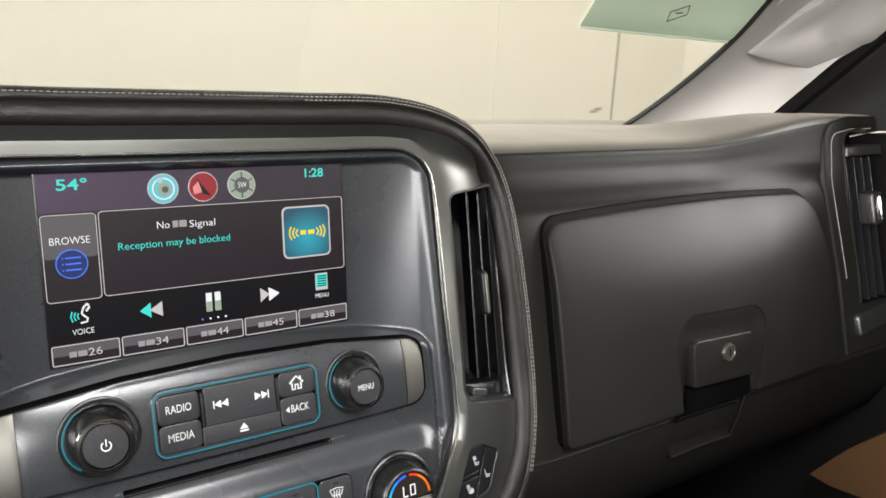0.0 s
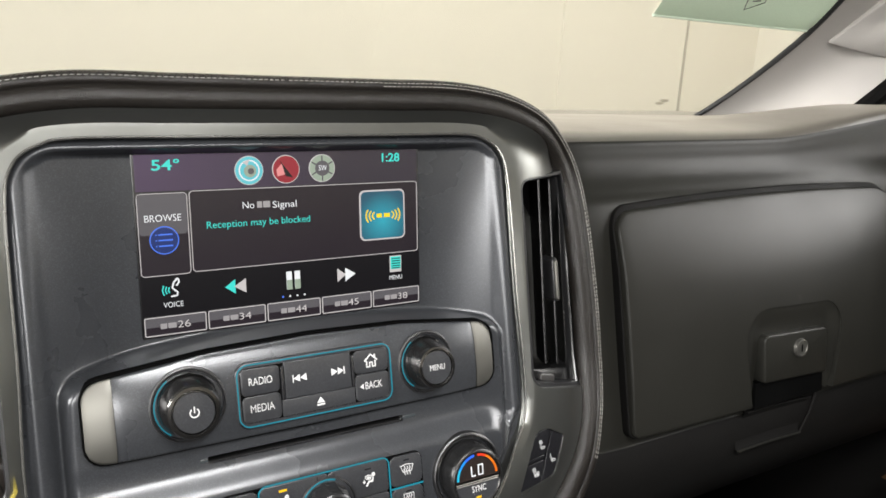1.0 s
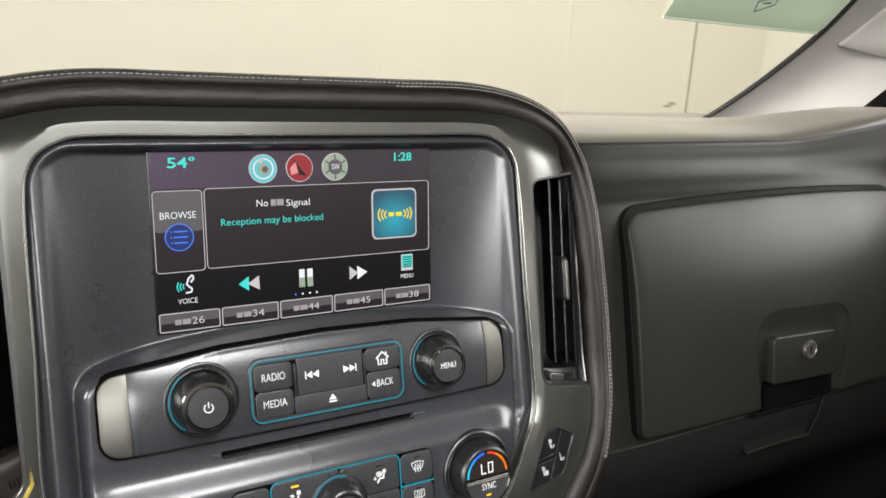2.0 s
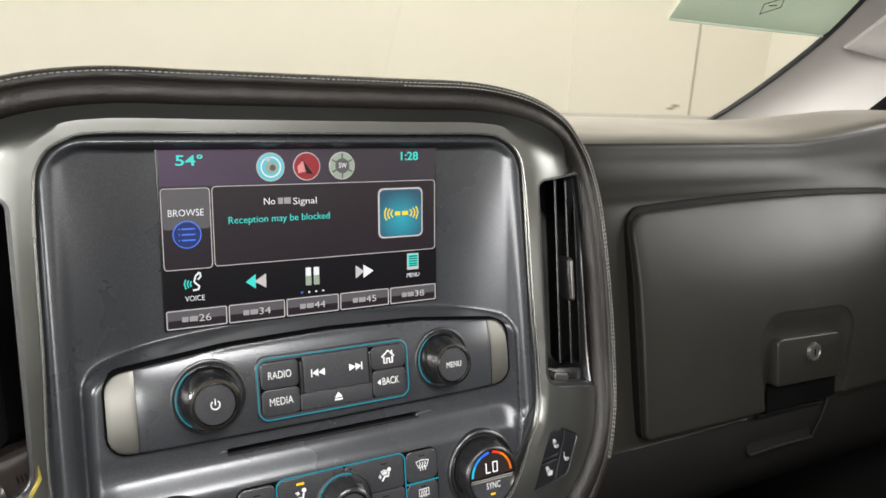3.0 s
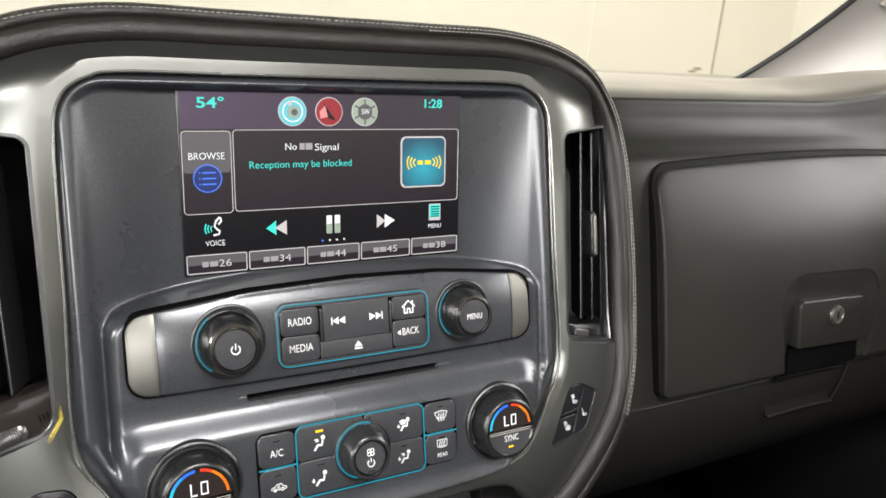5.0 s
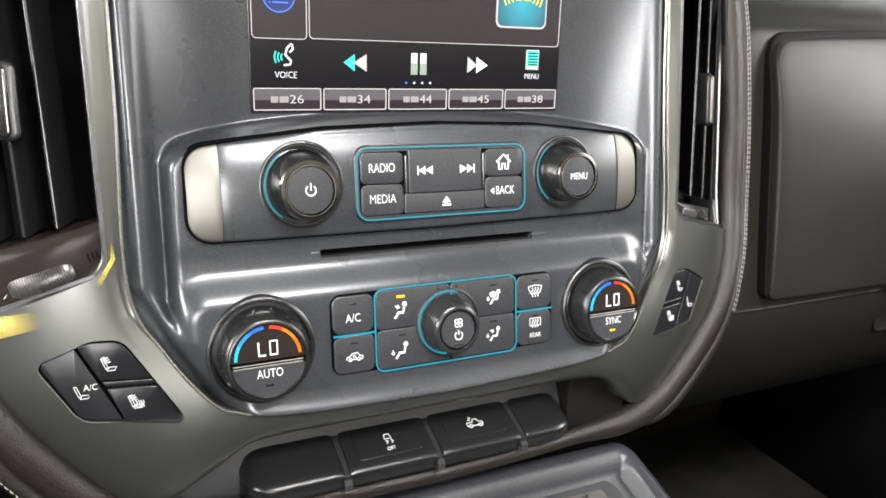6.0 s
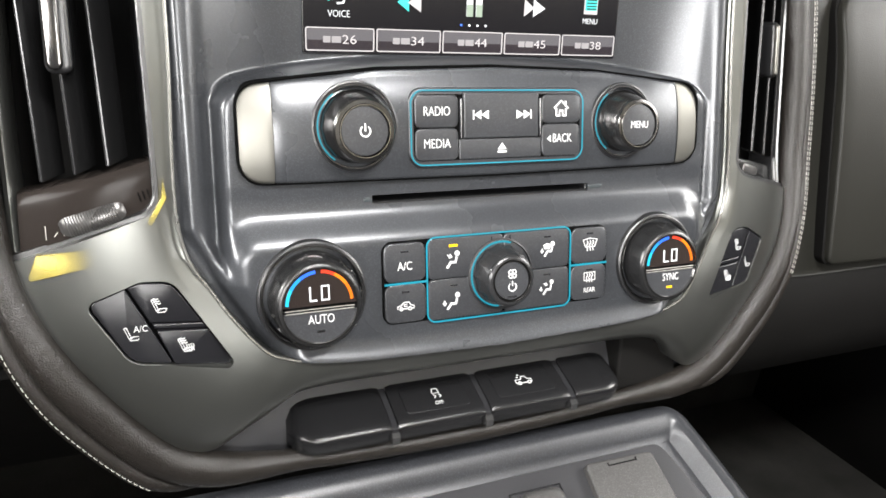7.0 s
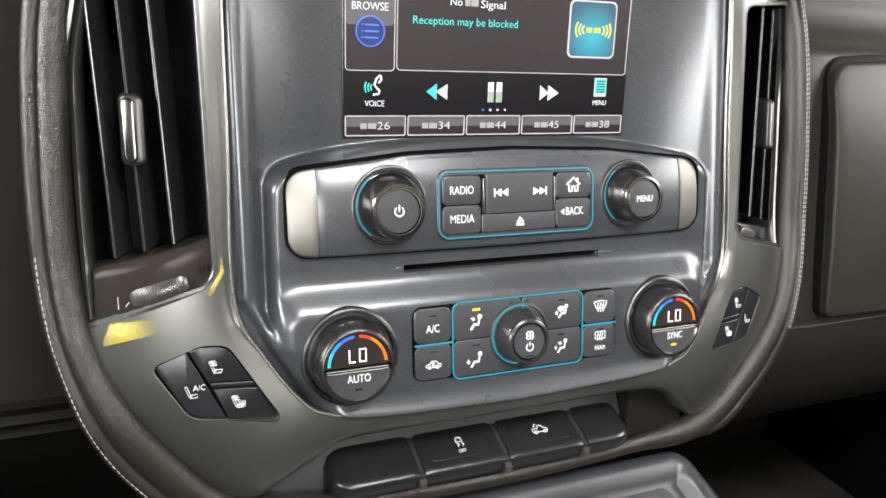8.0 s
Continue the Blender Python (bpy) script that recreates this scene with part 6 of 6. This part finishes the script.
pod_part("top_bar", slab(arc_corner([(0.7765, 0.0875, 0.001), (0.861, 0.0885, 0.0), (0.861, 0.1010, 0.0), (0.7785, 0.0985, 0.002)], 4), -0.004, 0.03, 0.002), PALE, None, "pale silver bar")
for kk in range(4):
    x = 0.7845 + 0.019 * kk
    pod_part("slat", slab([(x, 0.086), (x + 0.0026, 0.086), (x + 0.0110, -0.088), (x + 0.0084, -0.088)], 0.003, 0.028, 0.0006), GLOSS)
pod_part("tab", slab(arc_corner([(0.812, 0.004, 0.004), (0.838, 0.004, 0.004), (0.838, 0.044, 0.004), (0.812, 0.042, 0.004)], 4), -0.012, 0.004, 0.003, 4), KNOB, None, "chrome tab")
pod_part("tab_front", slab(arc_corner([(0.824, 0.008, 0.003), (0.839, 0.008, 0.003), (0.839, 0.041, 0.003), (0.824, 0.040, 0.003)], 4), -0.015, -0.010, 0.002, 4), CHROME)
pod_part("lower_cap", slab(arc_corner([(0.768, -0.126, 0.004), (0.861, -0.118, 0.0), (0.861, -0.092, 0.0), (0.766, -0.100, 0.006)], 4), -0.006, 0.02, 0.004, 4), SILVER)

# ---- pillar handle, sticker, wall joint ----
out_of_pillar = Vector((-0.353, -0.352, -0.867))
GRIP_LINE = [(0.7039, 0.1183, 0.2078, -0.007), (0.7364, 0.1013, 0.2015, 0.003), (0.7709, 0.0813, 0.1957, 0.007), (0.7865, 0.0673, 0.1950, 0.008), (0.7886, 0.0494, 0.2014, 0.008), (0.7815, 0.0203, 0.2161, 0.008),
             (0.7739, -0.0061, 0.2299, 0.008), (0.7500, -0.090, 0.290, 0.008), (0.6800, -0.075, 0.300, -0.006), (0.6926, 0.0086, 0.2571, -0.012), (0.6928, 0.0459, 0.2418, -0.013), (0.6995, 0.0868, 0.2225, -0.012)]
ring = [Vector(p) for p in spline([(*q[:3], q[3] * 0.55 - 0.002) for q in GRIP_LINE + GRIP_LINE[:1]], 4)[:-1]]
mid = sum((v.xyz for v in ring), Vector((0, 0, 0))) / len(ring)
rows = [[v.xyz - out_of_pillar * 0.02 for v in ring], [v.xyz + out_of_pillar * (v.w - 0.002) for v in ring]]
for k, up in ((0.985, 0.0), (0.95, 0.0008), (0.6, 0.0010), (0.25, 0.0012)):
    rows.append([mid + (v.xyz - mid) * k + out_of_pillar * (v.w + up) for v in ring])
bm = loft(rows, False, True)
bm.verts.ensure_lookup_table()
cap = bm.faces.new([bm.verts[5 * len(ring) + i] for i in range(len(ring))])
bmesh.ops.triangulate(bm, faces=[cap])
handle = part("grab_handle", bm, PILLAR, pillar, "light grey moulded grab handle", angle=50)
sticker = thing("windscreen_sticker", (0.55, windscreen(0.55, 0.25) - 0.01, 0.25), "pale green paper sticker with diamond mark on glass", "sticker")


def on_glass(x, z):
    return (x, windscreen(x, z) - 0.004, z)


rows = [[on_glass(0.436 + 0.222 * u - 0.06 * t * (1 - u), 0.2290 - 0.005 * u + 0.085 * t) for u in [q / 12 for q in range(13)]] for t in [q / 6 for q in range(7)]]
bm = loft(rows)
ex = bmesh.ops.extrude_face_region(bm, geom=bm.faces[:])
for v in ex["geom"]:
    if isinstance(v, bmesh.types.BMVert):
        v.co.y -= 0.0006
part("paper", bm, GREEN, sticker)
dm = [on_glass(0.540 + a, 0.2440 + b) for a, b in ((-0.012, 0.0005), (0.003, 0.0062), (0.013, -0.0005), (-0.002, -0.0068), (-0.012, 0.0005))]
part("diamond_mark", tube([Vector(p) + Vector((0, -0.001, 0)) for p in dm], 0.0005, seg=5), SEALBLACK, sticker)
part("diamond_mark", tube([Vector(on_glass(0.536, 0.2438)) + Vector((0, -0.001, 0)), Vector(on_glass(0.545, 0.2445)) + Vector((0, -0.001, 0))], 0.0006, seg=5), SEALBLACK, sticker)
part("paper_edge", tube([Vector(on_glass(0.436 + 0.222 * u, 0.2290 - 0.005 * u)) for u in [q / 12 for q in range(13)]], 0.0016, seg=6), GREEN, sticker)

JOINT = material("grey_joint_filler", (0.42, 0.39, 0.33), 0.7, 0.0, 0.2, 60, 0.1)
joint = room_box("wall_joint", 3.785, 3.802, 3.192, 3.2, 0.0, 2.6, JOINT, "grey vertical joint in cream wall")
room_box("wall_return", 2.77, 4.5, 3.193, 3.199, 0.0, 3.5, WALL, "shallow cream wall return")
joint.location.y = -0.007
for k, (x, z, w, h) in enumerate(((3.66, 1.240, 0.060, 0.010), (3.62, 1.222, 0.050, 0.008))):
    mark = room_box("wall_scuff", x - w, x + w, 3.1895, 3.1905, z - h, z + h, SCUFF if k == 0 else SCUFF.copy(), "faint brown scuff on cream wall")
    mark.data.transform(Matrix.Translation((-x, -3.19, -z)))
    mark.location = (x, 3.19, z)
    faded(mark.data.materials[0], (0, 0, 0), 0.060, 0.35)
